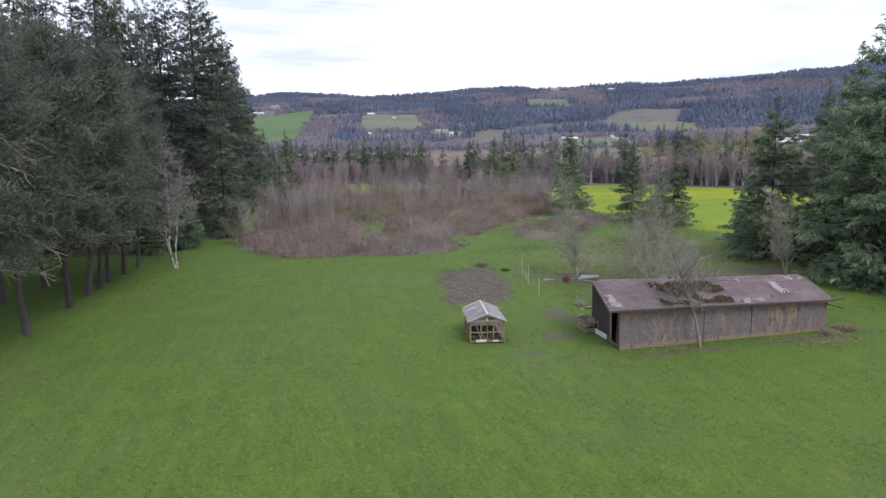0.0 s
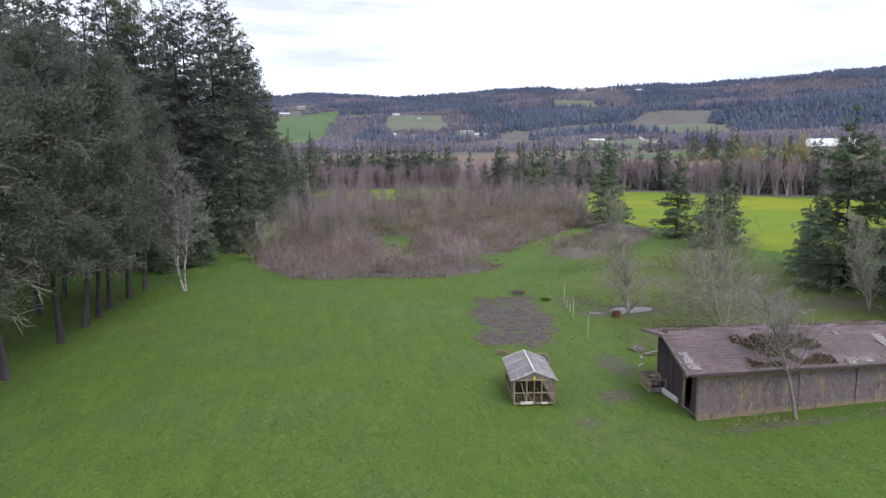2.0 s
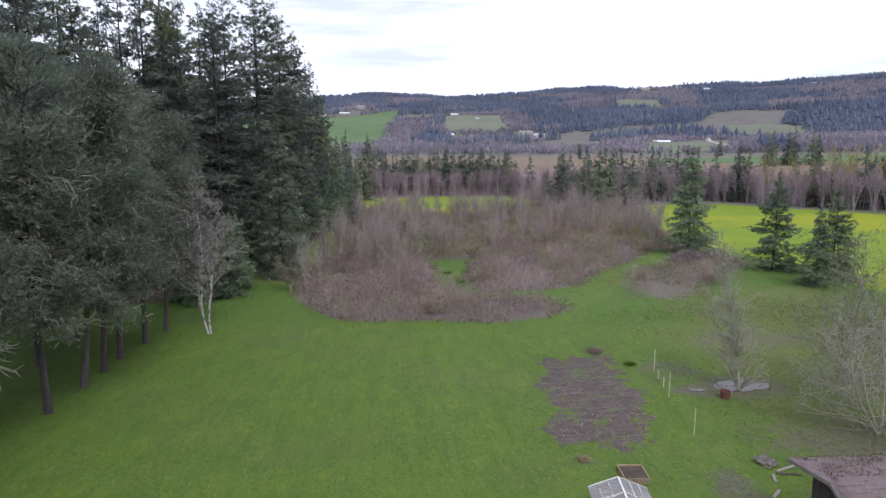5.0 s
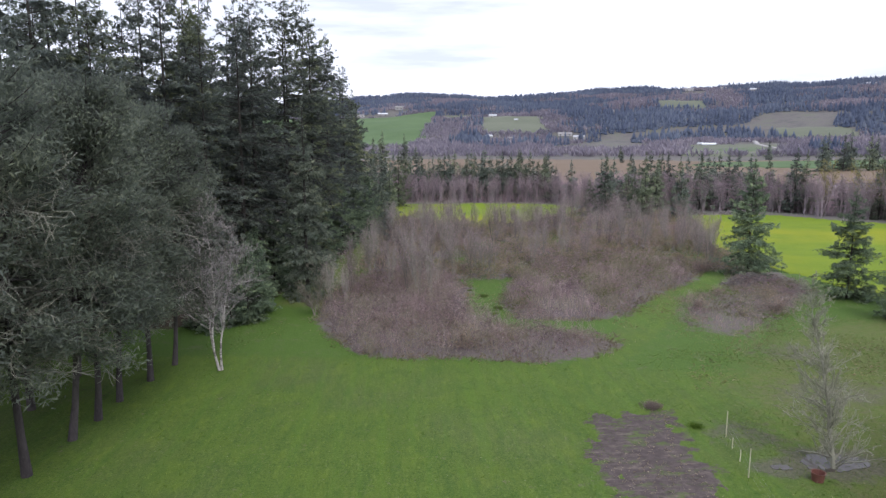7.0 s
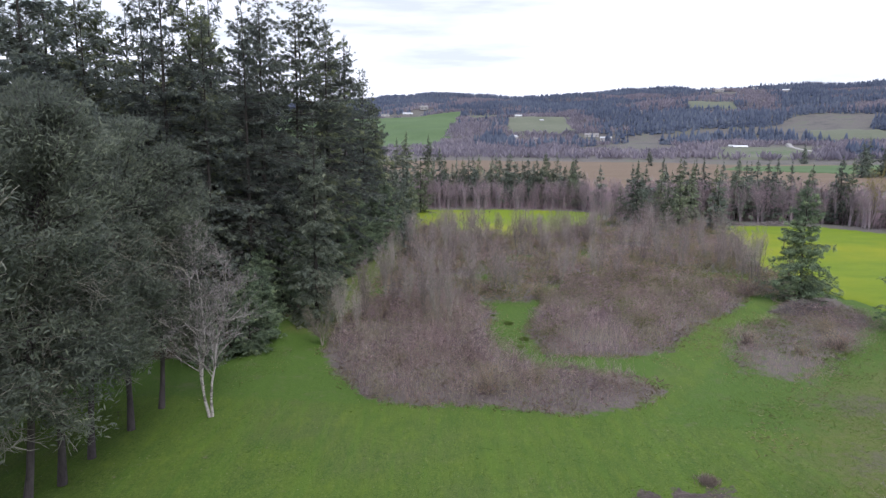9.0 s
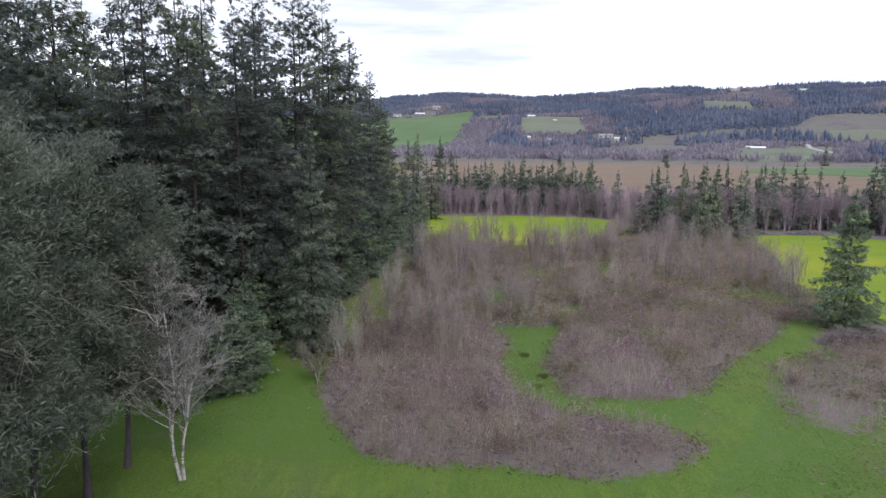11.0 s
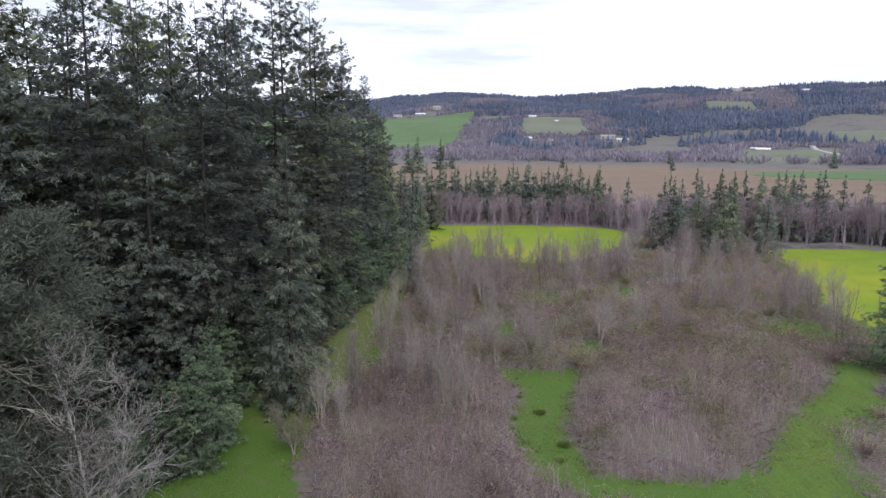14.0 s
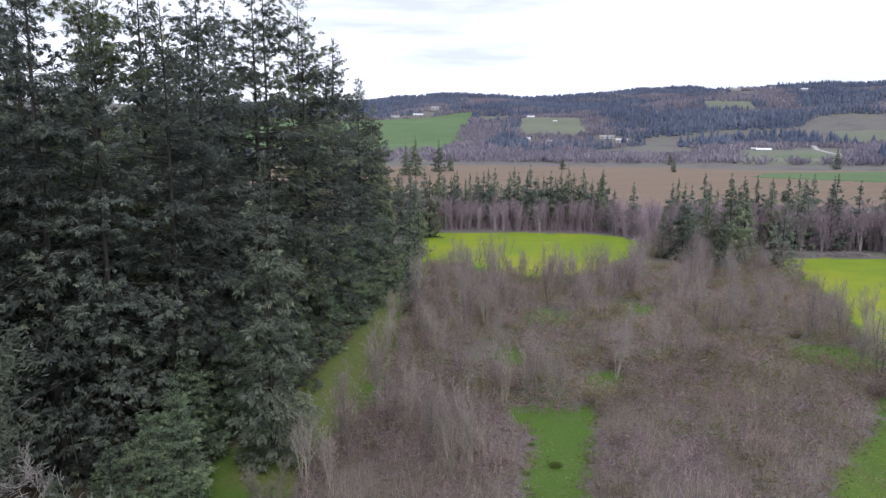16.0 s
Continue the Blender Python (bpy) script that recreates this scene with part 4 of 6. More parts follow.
def arching(poly, per_m2, seed, tall, bow, width, steps=4, patchy=0.0):
    """Arching canes as thin bent strips."""
    xy, inner, r = scatter(poly, per_m2, seed, patchy)
    n = len(xy)
    az = r.rand(n) * 6.28
    H = tall * (0.45 + 0.75 * r.rand(n)) * np.clip(0.45 + inner / 2.5, 0, 1) * (1 + 0.35 * wobble(xy[:, 0], xy[:, 1], 3.0, seed + 5))
    out = np.c_[np.cos(az), np.sin(az)] * (H * bow * (0.4 + 0.9 * r.rand(n)))[:, None]
    z0 = height(xy[:, 0], xy[:, 1]) - 0.05
    s = np.linspace(0, 1, steps + 1)
    lift = np.sin(s * 2.3) / math.sin(1.57) if bow > 0.5 else s
    P = np.stack([xy[:, None, 0] + out[:, None, 0] * s ** 1.4, xy[:, None, 1] + out[:, None, 1] * s ** 1.4, z0[:, None] + H[:, None] * lift], -1)
    P[:, 1:-1] += r.randn(n, steps - 1, 3) * 0.05 * H[:, None, None]
    a2 = r.rand(n) * 6.28
    w = np.c_[np.cos(a2), np.sin(a2), 0 * a2][:, None] * (width * np.linspace(1, 0.3, steps + 1))[None, :, None]
    verts = np.concatenate([P + w, P - w], 1)
    k = np.arange(steps)
    quad = np.stack([k, k + 1, k + 2 + steps, k + 1 + steps], 1)
    faces = quad[None] + (np.arange(n) * 2 * (steps + 1))[:, None, None]
    return verts.reshape(-1, 3), faces.reshape(-1, 4)


def stuff(name, pieces, material, label, category):
    return tagged(new(name, mesh_of(name, *joined(*pieces), material)), label, category, kind="stuff")


def tangle(poly, per_m2, seed, tall, long, width, patchy=0.0, lean=0.35):
    """Canes lying every way through a mound of scrub."""
    xy, inner, r = scatter(poly, per_m2, seed, patchy)
    n = len(xy)
    H = tall * np.clip(0.25 + inner / 2.2, 0, 1) * (1 + 0.4 * wobble(xy[:, 0], xy[:, 1], 2.4, seed + 5) + 0.4 * wobble(xy[:, 0], xy[:, 1], 1.0, seed + 6))
    base = np.c_[xy, height(xy[:, 0], xy[:, 1]) + np.clip(H, 0.1, None) * r.rand(n) ** 0.6]
    d = unit(np.c_[r.randn(n, 2), lean + 0.5 * r.randn(n)])
    ln = long * (0.4 + 0.9 * r.rand(n))
    side = unit(np.cross(d, r.randn(n, 3)))
    return blades(base, d, side, ln, width + 0 * ln, 0.25 + 0 * ln)


def joined_quads(piece):
    """The same strips cut into triangles."""
    v, f = piece
    return v, np.concatenate([f[:, [0, 1, 2]], f[:, [0, 2, 3]]])


stuff("bramble_thicket", [tangle(THICKET_A, 26, 1, 1.9, 0.6, 0.010, 0.0, 1.3), tangle(THICKET_B, 24, 2, 1.6, 0.6, 0.010, 0.0, 1.3), tangle(THICKET_C, 18, 3, 0.7, 0.5, 0.010, 0.35, 1.3), tangle(THICKET_E, 20, 7, 1.0, 0.5, 0.010, 0.2, 1.3),
                          joined_quads(arching(THICKET_A, 9, 41, 2.1, 0.7, 0.014)), joined_quads(arching(THICKET_B, 8, 42, 1.9, 0.7, 0.014)), joined_quads(arching(THICKET_C, 5, 43, 1.1, 0.7, 0.013, 4, 0.5))], M_cane,
      "tangled mounds of dry purple-brown bramble canes", "brambles")
stuff("scrub_undergrowth", [tangle(THICKET_D, 14, 4, 1.4, 0.8, 0.012, 0.35, 1.3)], M_scrub, "mixed dry brown and olive scrub undergrowth", "scrub")
stuff("thicket_weeds", [tangle(THICKET_D, 16, 61, 1.1, 0.5, 0.016, 0.8, 1.3), tangle(THICKET_B, 14, 62, 1.7, 0.5, 0.012, 0.8, 1.3), tangle(THICKET_C, 9, 63, 0.5, 0.5, 0.012, 1.0, 1.3)], M_weed,
      "olive-green weeds and budding growth among the scrub", "weeds")
stuff("whip_thicket", [arching(THICKET_D, 2.0, 4, 2.8, 0.35, 0.010, 3, 0.5), arching(THICKET_A, 0.8, 5, 2.6, 0.3, 0.012, 3, 0.6), arching(THICKET_B, 0.8, 6, 2.6, 0.3, 0.012, 3, 0.6)], M_twig,
      "slender leafless grey-purple whips and saplings", "scrub")
stuff("dead_grass", [tangle([(24, 115), (32, 113), (36, 118), (28, 122)], 22, 31, 0.6, 0.5, 0.02, 0.2, 1.0), tangle([(44, 119), (51, 116), (54, 121), (47, 124)], 22, 32, 0.7, 0.5, 0.02, 0.2, 1.0),
                     tangle([(13, 84), (24, 84), (26, 88.5), (16, 90)], 16, 33, 0.12, 0.35, 0.014, 0.75, 0.6), tangle([(26, 84), (38, 100), (34, 102), (24, 90)], 10, 35, 0.12, 0.35, 0.014, 0.75, 0.6), tangle([(24, 70), (44, 72), (52, 82), (38, 88)], 7, 36, 0.15, 0.4, 0.014, 0.75, 0.6), tangle([(9, 99), (13, 100), (13, 106), (11, 106)], 8, 34, 0.12, 0.35, 0.014, 0.6, 0.6)], M_straw,
      "bleached clumps of dead grass", "dead grass")


def fringe(poly, per_m, seed, tall, reach):
    """Tufts straggling out over the edge of a thicket."""
    r = np.random.RandomState(seed)
    p = np.asarray(poly, float)
    q = np.roll(p, -1, 0)
    ln = np.hypot(*(q - p).T)
    k = np.repeat(np.arange(len(p)), (ln * per_m).astype(int))
    xy = p[k] + (q - p)[k] * r.rand(len(k), 1) + r.randn(len(k), 2) * reach
    keep = wobble(xy[:, 0], xy[:, 1], 1.3, seed) > -0.3
    xy = xy[keep]
    n = len(xy)
    d = unit(np.c_[r.randn(n, 2) * 0.6, np.ones(n)])
    L = tall * (0.4 + 0.9 * r.rand(n))
    return blades(np.c_[xy, height(xy[:, 0], xy[:, 1]) - 0.02], d, unit(np.c_[r.randn(n, 2), np.zeros(n)]), L, 0.007 + 0 * L, 0.3 + 0 * L)


stuff("fringe_grass", [fringe(THICKET_A, 60, 81, 0.40, 0.6), fringe(THICKET_B, 60, 82, 0.40, 0.6), fringe(THICKET_C, 50, 83, 0.3, 1.4)], M_straw, "pale dead grass straggling along the thicket's edge", "dead grass")
BELT_FLOOR = [(-30, 246), (10, 245), (52, 240), (60, 216), (80, 210), (107, 209), (122, 190), (134, 174), (172, 160), (215, 148), (235, 190), (140, 250), (60, 285), (-30, 290)]
stuff("belt_undergrowth", [arching(BELT_FLOOR, 1.1, 51, 7.0, 0.10, 0.05, 3, 0.1), arching(BELT_FLOOR, 1.2, 52, 3.5, 0.3, 0.06, 3, 0.1)], M_twig,
      "leafless grey-brown young growth under the tree belt", "scrub")


def shrub(seed, mat_size):
    """A rounded leafless shrub: stems fanning from one base into fine twigs."""
    r = np.random.RandomState(seed)
    n = 70
    d = unit(np.c_[r.randn(n, 2) * 0.75, 0.5 + 0.7 * r.rand(n)])
    base, L = np.c_[r.randn(n, 2) * 0.12, np.zeros(n)], 1.1 + 0.8 * r.rand(n)
    mid = base + d * (L * 0.5)[:, None]
    d2 = unit(d + r.randn(n, 3) * 0.2 + np.array([0, 0, 0.15]))
    top = mid + d2 * (L * 0.5)[:, None]
    wood = joined(prisms(base, mid, 0.018, 0.012, 3), prisms(mid, top, 0.012, 0.006, 3))
    k = np.repeat(np.arange(n), 9)
    s = r.rand(len(k), 1)
    p = np.where(s < 0.5, base[k] + d[k] * (L[k, None] * s), mid[k] + d2[k] * (L[k, None] * (s - 0.5)))
    e = p + unit(d2[k] + r.randn(len(k), 3) * 0.6) * (0.25 + 0.4 * r.rand(len(k), 1))
    return mesh_of("stem", *wood), mesh_of("twig_mass", *slivers(p, e, np.full(len(k), mat_size), r))


SHRUBS = []
rs = random.Random(19)
while len(SHRUBS) < 130:
    x, y = rs.uniform(-8, 76), rs.uniform(80, 205)
    d = max(to_poly(x, y, THICKET_D), to_poly(x, y, THICKET_A) - 0.6, to_poly(x, y, THICKET_B) - 0.6, to_poly(x, y, THICKET_C) + 0.3)
    if d > 0.4:
        SHRUBS.append((x, y, rs.uniform(1.3, 3.0)))
plant_all("shrub", [lambda s=s: shrub(s, 0.009) for s in (91, 92, 93, 94)], ("stem", "twig_mass"), (M_bark_grey, M_scrub), SHRUBS, "leafless rounded brown shrub in the thicket", "shrub", "thicket shrubs", [2.0] * 4)


def grass_tufts():
    r = np.random.RandomState(77)
    n = 46000
    y = 14 + 66 * r.rand(n) ** 1.25
    x = -15.5 + 62 * r.rand(n)
    keep = (wobble(x, y, 1.6, 21) + 0.8 * r.randn(n) > -0.1) & ~((x > 20.0) & (x < 37.5) & (y > 35.5) & (y < 42.2)) & (to_poly(x, y, PLOT) < 0.5)
    x, y = x[keep], y[keep]
    n = len(x)
    base = np.c_[x, y, height(x, y) - 0.01]
    out = []
    for k in range(3):
        d = unit(np.c_[r.randn(n, 2) * 0.55, np.ones(n)])
        ln = 0.05 + 0.13 * r.rand(n) ** 2.5
        out.append(blades(base + np.c_[r.randn(n, 2) * 0.04, np.zeros(n)], d, unit(np.c_[r.randn(n, 2), np.zeros(n)]), ln, 0.018 + 0 * ln, 0.25 + 0 * ln))
    return out


PLOT = [(14.7, 65.6), (21.6, 66.6), (20.4, 58.5), (18.3, 50.2), (12.5, 50.6), (13.4, 58)]
stuff("grass", grass_tufts(), M_tuft, "short uneven green pasture grass", "grass")


# ------------------------------------------------------------------ woods on the far hill
def far_woods():
    r = np.random.RandomState(5)
    n = 118000
    a = np.radians(-22 + 76 * r.rand(n))
    rad = np.sqrt(640 ** 2 + (2560 ** 2 - 640 ** 2) * r.rand(n))
    x, y = 4 + rad * np.sin(a), 40 + rad * np.cos(a)
    free = np.ones(n, bool)
    for poly, _, _ in FAR_FIELDS:
        free &= to_poly(x, y, poly) < 6
    deg = np.degrees(a)
    west = np.interp(rad, [640, 900, 1100, 1400, 1700, 2500], [-1.7, -1.5, -1.3, -0.4, 0.5, 0.7])
    east = np.interp(rad, [640, 930, 1010, 1380, 1460, 2500], [-1.8, -1.4, 1.1, 0.9, -0.1, 0.7])
    kind = 0.9 * wobble(x, y, 110, 31) + 0.7 * wobble(x, y, 38, 32) + 0.3 * r.randn(n) + west + (east - west) * np.clip((deg - 12) / 3, 0, 1)
    # single woods of firs (positive) and of bare trees (negative): bearing, distance, half widths
    for wa, wr, da, dr, amp in ((5.6, 960, 1.5, 130, 2.4), (1.0, 1720, 2.5, 130, -1.3), (3.4, 1950, 2.4, 230, -1.8), (19.0, 1620, 2.2, 170, -1.9), (18.5, 1950, 2.0, 150, -1.2), (26.6, 1620, 1.6, 150, -1.9),
                                (23.5, 1850, 3.0, 130, -1.5), (33.0, 1960, 2.0, 140, -1.4), (34.0, 760, 1.6, 70, 3.0), (31.0, 1180, 2.4, 60, -2.0), (30.5, 1500, 3.5, 300, 0.7), (13.5, 1700, 3.0, 280, 0.6), (8.0, 820, 2.0, 40, 1.5)):
        kind += amp * np.exp(-((deg - wa) / da) ** 2 - ((rad - wr) / dr) ** 2)
    open_ = (wobble(x, y, 90, 33) < -0.75) & (rad < 1500)
    thin = r.rand(n) < np.interp(rad, [640, 1200, 2600], [0.62, 0.66, 0.62])
    free &= ~open_ & thin
    free &= (to_poly(x, y, fan(-18, 0.2, 640, 850)) < 0) | (r.rand(n) < 0.35)
    for hx, hy, hr in HOUSES_CLEAR:
        free &= np.hypot(x - hx, y - hy) > hr
    x, y, kind = x[free], y[free], kind[free]
    z = height(x, y) - 0.5
    firs, bare = kind > 0, kind <= 0
    # conifers: two stacked cones of four sides
    m = firs.sum()
    H = 7 + 11 * r.rand(m) ** 1.7
    R = H * (0.20 + 0.08 * r.rand(m))
    ang = np.arange(4) * 2 * np.pi / 4
    ph = r.rand(m, 1) * 6.28
    rings = []
    for zr, rr in ((0.08, 1.0), (0.42, 0.66)):
        rings.append(np.stack([x[firs][:, None] + R[:, None] * rr * np.cos(ang + ph) * (0.8 + 0.4 * r.rand(m, 4)), y[firs][:, None] + R[:, None] * rr * np.sin(ang + ph) * (0.8 + 0.4 * r.rand(m, 4)),
                               z[firs][:, None] + H[:, None] * (zr + 0.05 * r.randn(m, 4))], -1))
    tops = [np.stack([x[firs], y[firs], z[firs] + H * k], -1)[:, None] for k in (0.62, 1.0)]
    verts = np.concatenate([rings[0], tops[0], rings[1], tops[1]], 1)
    i = np.arange(4)
    j = (i + 1) % 4
    tri = np.concatenate([np.stack([i, j, np.full(4, 4)], 1), np.stack([i + 5, j + 5, np.full(4, 9)], 1)])
    faces = tri[None] + (np.arange(m) * 10)[:, None, None]
    stuff("hill_conifer_wood", [(verts.reshape(-1, 3), faces.reshape(-1, 3))], M_hazed_fir, "conifer woods covering the far hill, coloured blue for distance haze", "woods")
    # bare broadleaved crowns: loose bunches of upright slivers
    m = bare.sum()
    per = 7
    H = 5 + 6 * r.rand(m)
    base = np.repeat(np.stack([x[bare], y[bare], z[bare]], -1), per, 0)
    HH = np.repeat(H, per)
    off = r.randn(m * per, 3) * np.array([0.26, 0.26, 0.0]) * HH[:, None]
    d = unit(np.c_[off[:, :2] / HH[:, None] * 1.6, np.ones(m * per)])
    ln = HH * (0.55 + 0.4 * r.rand(m * per))
    lo = base + off * 0.6 + np.c_[np.zeros((m * per, 2)), HH * 0.12 * r.rand(m * per)]
    stuff("hill_bare_wood", [blades(lo, d, unit(np.c_[r.randn(m * per, 2), 0.2 * r.randn(m * per)]), ln, HH * 0.11, 0 * ln)], M_hazed_bare,
          "leafless broadleaved woods on the slopes, coloured blue-violet for distance haze", "woods")


HOUSES_CLEAR = [(172, 1325, 45), (206, 1246, 30), (130, 1040, 24), (160, 1012, 20), (251, 1040, 30), (264, 1003, 30), (365, 785, 30), (-56, 1570, 40), (-110, 1580, 40), (-18, 1630, 36), (428, 1370, 30),
                (967, 1970, 40), (820, 1880, 40), (975, 1815, 40), (1215, 1680, 45), (290, 329, 40), (435, 800, 40)]
far_woods()

# ------------------------------------------------------------------ built things
M_ply = None


def plywood_material():
    """Ochre paint that has come away from grey plywood in tall ragged strips, most of all at mid height."""
    m = Nodes("weathered_painted_plywood")
    strip, tatter = m.noise(2.6, 4, 0.6, (1.0, 1.0, 0.22)), m.noise(5.5, 6, 0.8, (1.0, 1.0, 0.6))
    blot, fine = m.noise(4.5, 5, 0.75), m.noise(16, 4, 0.7, (1, 1, 0.3))
    z = m.t.nodes.new("ShaderNodeSeparateXYZ")
    m.link(m.place(False), z.inputs[0])
    ochre = m.ramp(fine, (0.3, (0.158, 0.118, 0.072)), (0.7, (0.282, 0.218, 0.142)))
    grey = m.ramp(fine, (0.3, (0.086, 0.068, 0.078)), (0.7, (0.182, 0.152, 0.166)))
    band = m.math("MULTIPLY", m.step(m.math("ADD", z.outputs["Z"], tatter), 0.55, 0.95), m.step(m.math("ADD", z.outputs["Z"], m.math("MULTIPLY", tatter, 0.7)), 2.75, 2.45))
    k = m.math("ADD", m.math("MULTIPLY", strip, 0.55), m.math("ADD", m.math("MULTIPLY", tatter, 0.45), m.math("MULTIPLY", m.math("SUBTRACT", m.random(), 0.5), 0.10)))
    col = m.mix(m.math("MULTIPLY", m.math("MULTIPLY", m.step(k, 0.425, 0.490), band), 0.92), ochre, grey)
    col = m.mix(m.math("MULTIPLY", m.step(m.noise(3.0, 6, 0.8, (1, 1, 0.45)), 0.53, 0.63), 0.75), col, (0.058, 0.048, 0.056))
    col = m.mix(m.math("MULTIPLY", m.step(blot, 0.61, 0.66), 0.6), col, (0.300, 0.258, 0.190))
    return m.done(col, 0.85, blot, 0.4, 0.01)


def roofing_material():
    m = Nodes("worn_asphalt_roofing")
    grain, broad = m.noise(26, 4, 0.7), m.noise(0.7, 4, 0.6)
    col = m.ramp(m.math("ADD", m.math("MULTIPLY", grain, 0.5), m.math("MULTIPLY", broad, 0.5)), (0.33, (0.074, 0.054, 0.060)), (0.66, (0.196, 0.150, 0.156)))
    k = m.math("ADD", m.math("MULTIPLY", m.random(), 0.18), 0.91)
    col = m.mix(1.0, col, m.mix(0.0, k, k), "MULTIPLY")
    scab = m.step(m.noise(5.0, 5, 0.75), 0.58, 0.66)
    col = m.mix(m.math("MULTIPLY", scab, 0.75), col, (0.052, 0.038, 0.042))
    col = m.mix(m.math("MULTIPLY", m.step(m.noise(1.3, 6, 0.8), 0.54, 0.64), 0.55), col, (0.072, 0.056, 0.052))
    col = m.mix(m.math("MULTIPLY", m.step(m.noise(7.0, 4, 0.7), 0.64, 0.70), 0.5), col, (0.250, 0.225, 0.220))
    moss = m.step(m.noise(1.7, 6, 0.75), 0.56, 0.66)
    col = m.mix(m.math("MULTIPLY", moss, 0.6), col, (0.103, 0.095, 0.036))
    return m.done(col, 0.9, grain, 0.5, 0.01)


M_ply, M_roofing = plywood_material(), roofing_material()
M_dark_board = plain("dark_stained_boards", (0.044, 0.033, 0.037), (0.072, 0.056, 0.060), 1.5, 0.85, 18, 0.5, (1, 1, 0.15))
# Brown for the panel added in the shed's opening.
M_opening_panel = plain("opening_panel_brown", (0.060, 0.042, 0.038), (0.130, 0.096, 0.084), 2.0, 0.85, 16, 0.5, (1, 3, 0.3))
M_post = plain("weathered_timber", (0.174, 0.134, 0.083), (0.316, 0.253, 0.166), 3, 0.85, 20, 0.5, (1, 1, 0.2))
M_grey_timber = plain("grey_timber", (0.142, 0.126, 0.115), (0.261, 0.237, 0.213), 3, 0.85, 20, 0.5, (1, 1, 0.2))
M_white = plain("chalky_white_paint", (0.411, 0.395, 0.379), (0.616, 0.608, 0.585), 2, 0.7, 16, 0.2)
M_felt = plain("torn_pale_underlay", (0.300, 0.275, 0.282), (0.480, 0.445, 0.450), 2, 0.85, 14, 0.4)
M_moss = foliage("roof_moss", (0.047, 0.043, 0.016), (0.107, 0.091, 0.032), (0.150, 0.118, 0.051), 0.0, 0.95)
M_debris = foliage("dead_leaf_litter", (0.066, 0.052, 0.028), (0.135, 0.112, 0.054), (0.200, 0.172, 0.098), 0.0, 0.95)
p_ = Nodes("cloudy_corrugated_sheet")
p_col = p_.ramp(p_.noise(1.2, 4), (0.3, (0.50, 0.485, 0.505)), (0.7, (0.66, 0.645, 0.655)))
p_mix, p_glow = p_.t.nodes.new("ShaderNodeMixShader"), p_.t.nodes.new("ShaderNodeBsdfTranslucent")
M_panel = p_.done(p_col, 0.35)
p_mix.inputs["Fac"].default_value = 0.55
p_.link(p_col, p_glow.inputs["Color"])
p_.link(p_.bsdf.outputs[0], p_mix.inputs[1])
p_.link(p_glow.outputs[0], p_mix.inputs[2])
p_.link(p_mix.outputs[0], p_.t.nodes["Material Output"].inputs["Surface"])
f_ = Nodes("dusty_plastic_film")
f_mix, f_clear = f_.t.nodes.new("ShaderNodeMixShader"), f_.t.nodes.new("ShaderNodeBsdfTransparent")
f_thin = f_.t.nodes.new("ShaderNodeBsdfTranslucent")
f_col = f_.ramp(f_.noise(2.5, 4), (0.3, (0.42, 0.36, 0.36)), (0.7, (0.60, 0.53, 0.52)))
f_.link(f_col, f_thin.inputs["Color"])
M_film = f_.done(f_col, 0.4)
f_mix.inputs["Fac"].default_value = 0.86
f_.link(f_clear.outputs[0], f_mix.inputs[1])
f_.link(f_thin.outputs[0], f_mix.inputs[2])
f_.link(f_mix.outputs[0], f_.t.nodes["Material Output"].inputs["Surface"])
M_soil = plain("dark_soil", (0.043, 0.033, 0.027), (0.118, 0.093, 0.073), 2, 0.95, 12, 0.8)
M_red = plain("faded_red_plastic", (0.110, 0.046, 0.036), (0.165, 0.072, 0.058), 2, 0.5, 12, 0.1)
M_stake = plain("pale_fence_stake", (0.411, 0.379, 0.261), (0.600, 0.569, 0.427), 2, 0.6, 12, 0.1)
M_wire = plain("galvanised_wire", (0.237, 0.245, 0.237), (0.348, 0.356, 0.348), 2, 0.5, 12, 0.1, metal=0.6)
M_yellow_tag = plain("yellow_plastic", (0.490, 0.474, 0.024), (0.600, 0.569, 0.047), 2, 0.5, 12, 0.1)
M_gravel = plain("grey_gravel", (0.182, 0.174, 0.170), (0.332, 0.320, 0.312), 1.0, 0.95, 8, 0.6, world_space=True)

m_ = Nodes("still_muddy_water")
m_.bsdf.inputs["Specular IOR Level"].default_value = 0.22
M_water = m_.done(m_.ramp(m_.noise(1.2, 3), (0.3, (0.045, 0.038, 0.032)), (0.7, (0.080, 0.070, 0.060))), 0.10, m_.noise(3.0, 2), 0.08, 0.01)


def box(size, place=(0, 0, 0), bevel=0.0, jitter=0.0, seed=0, skew=0.0):
    """A bevelled block as a mesh; place is the middle of its base."""
    bm = bmesh.new()
    bmesh.ops.create_cube(bm, size=1.0)
    r = random.Random(seed)
    for v in bm.verts:
        v.co = Vector((v.co.x * size[0], v.co.y * size[1], (v.co.z + 0.5) * size[2])) + Vector([r.uniform(-jitter, jitter) for _ in range(3)])
    if bevel:
        bmesh.ops.bevel(bm, geom=bm.edges[:], offset=bevel, segments=1, affect="EDGES")
    for v in bm.verts:
        v.co += Vector(place)
        v.co.x += skew * v.co.y
    me = bpy.data.meshes.new("block")
    bm.to_mesh(me)
    bm.free()
    return me


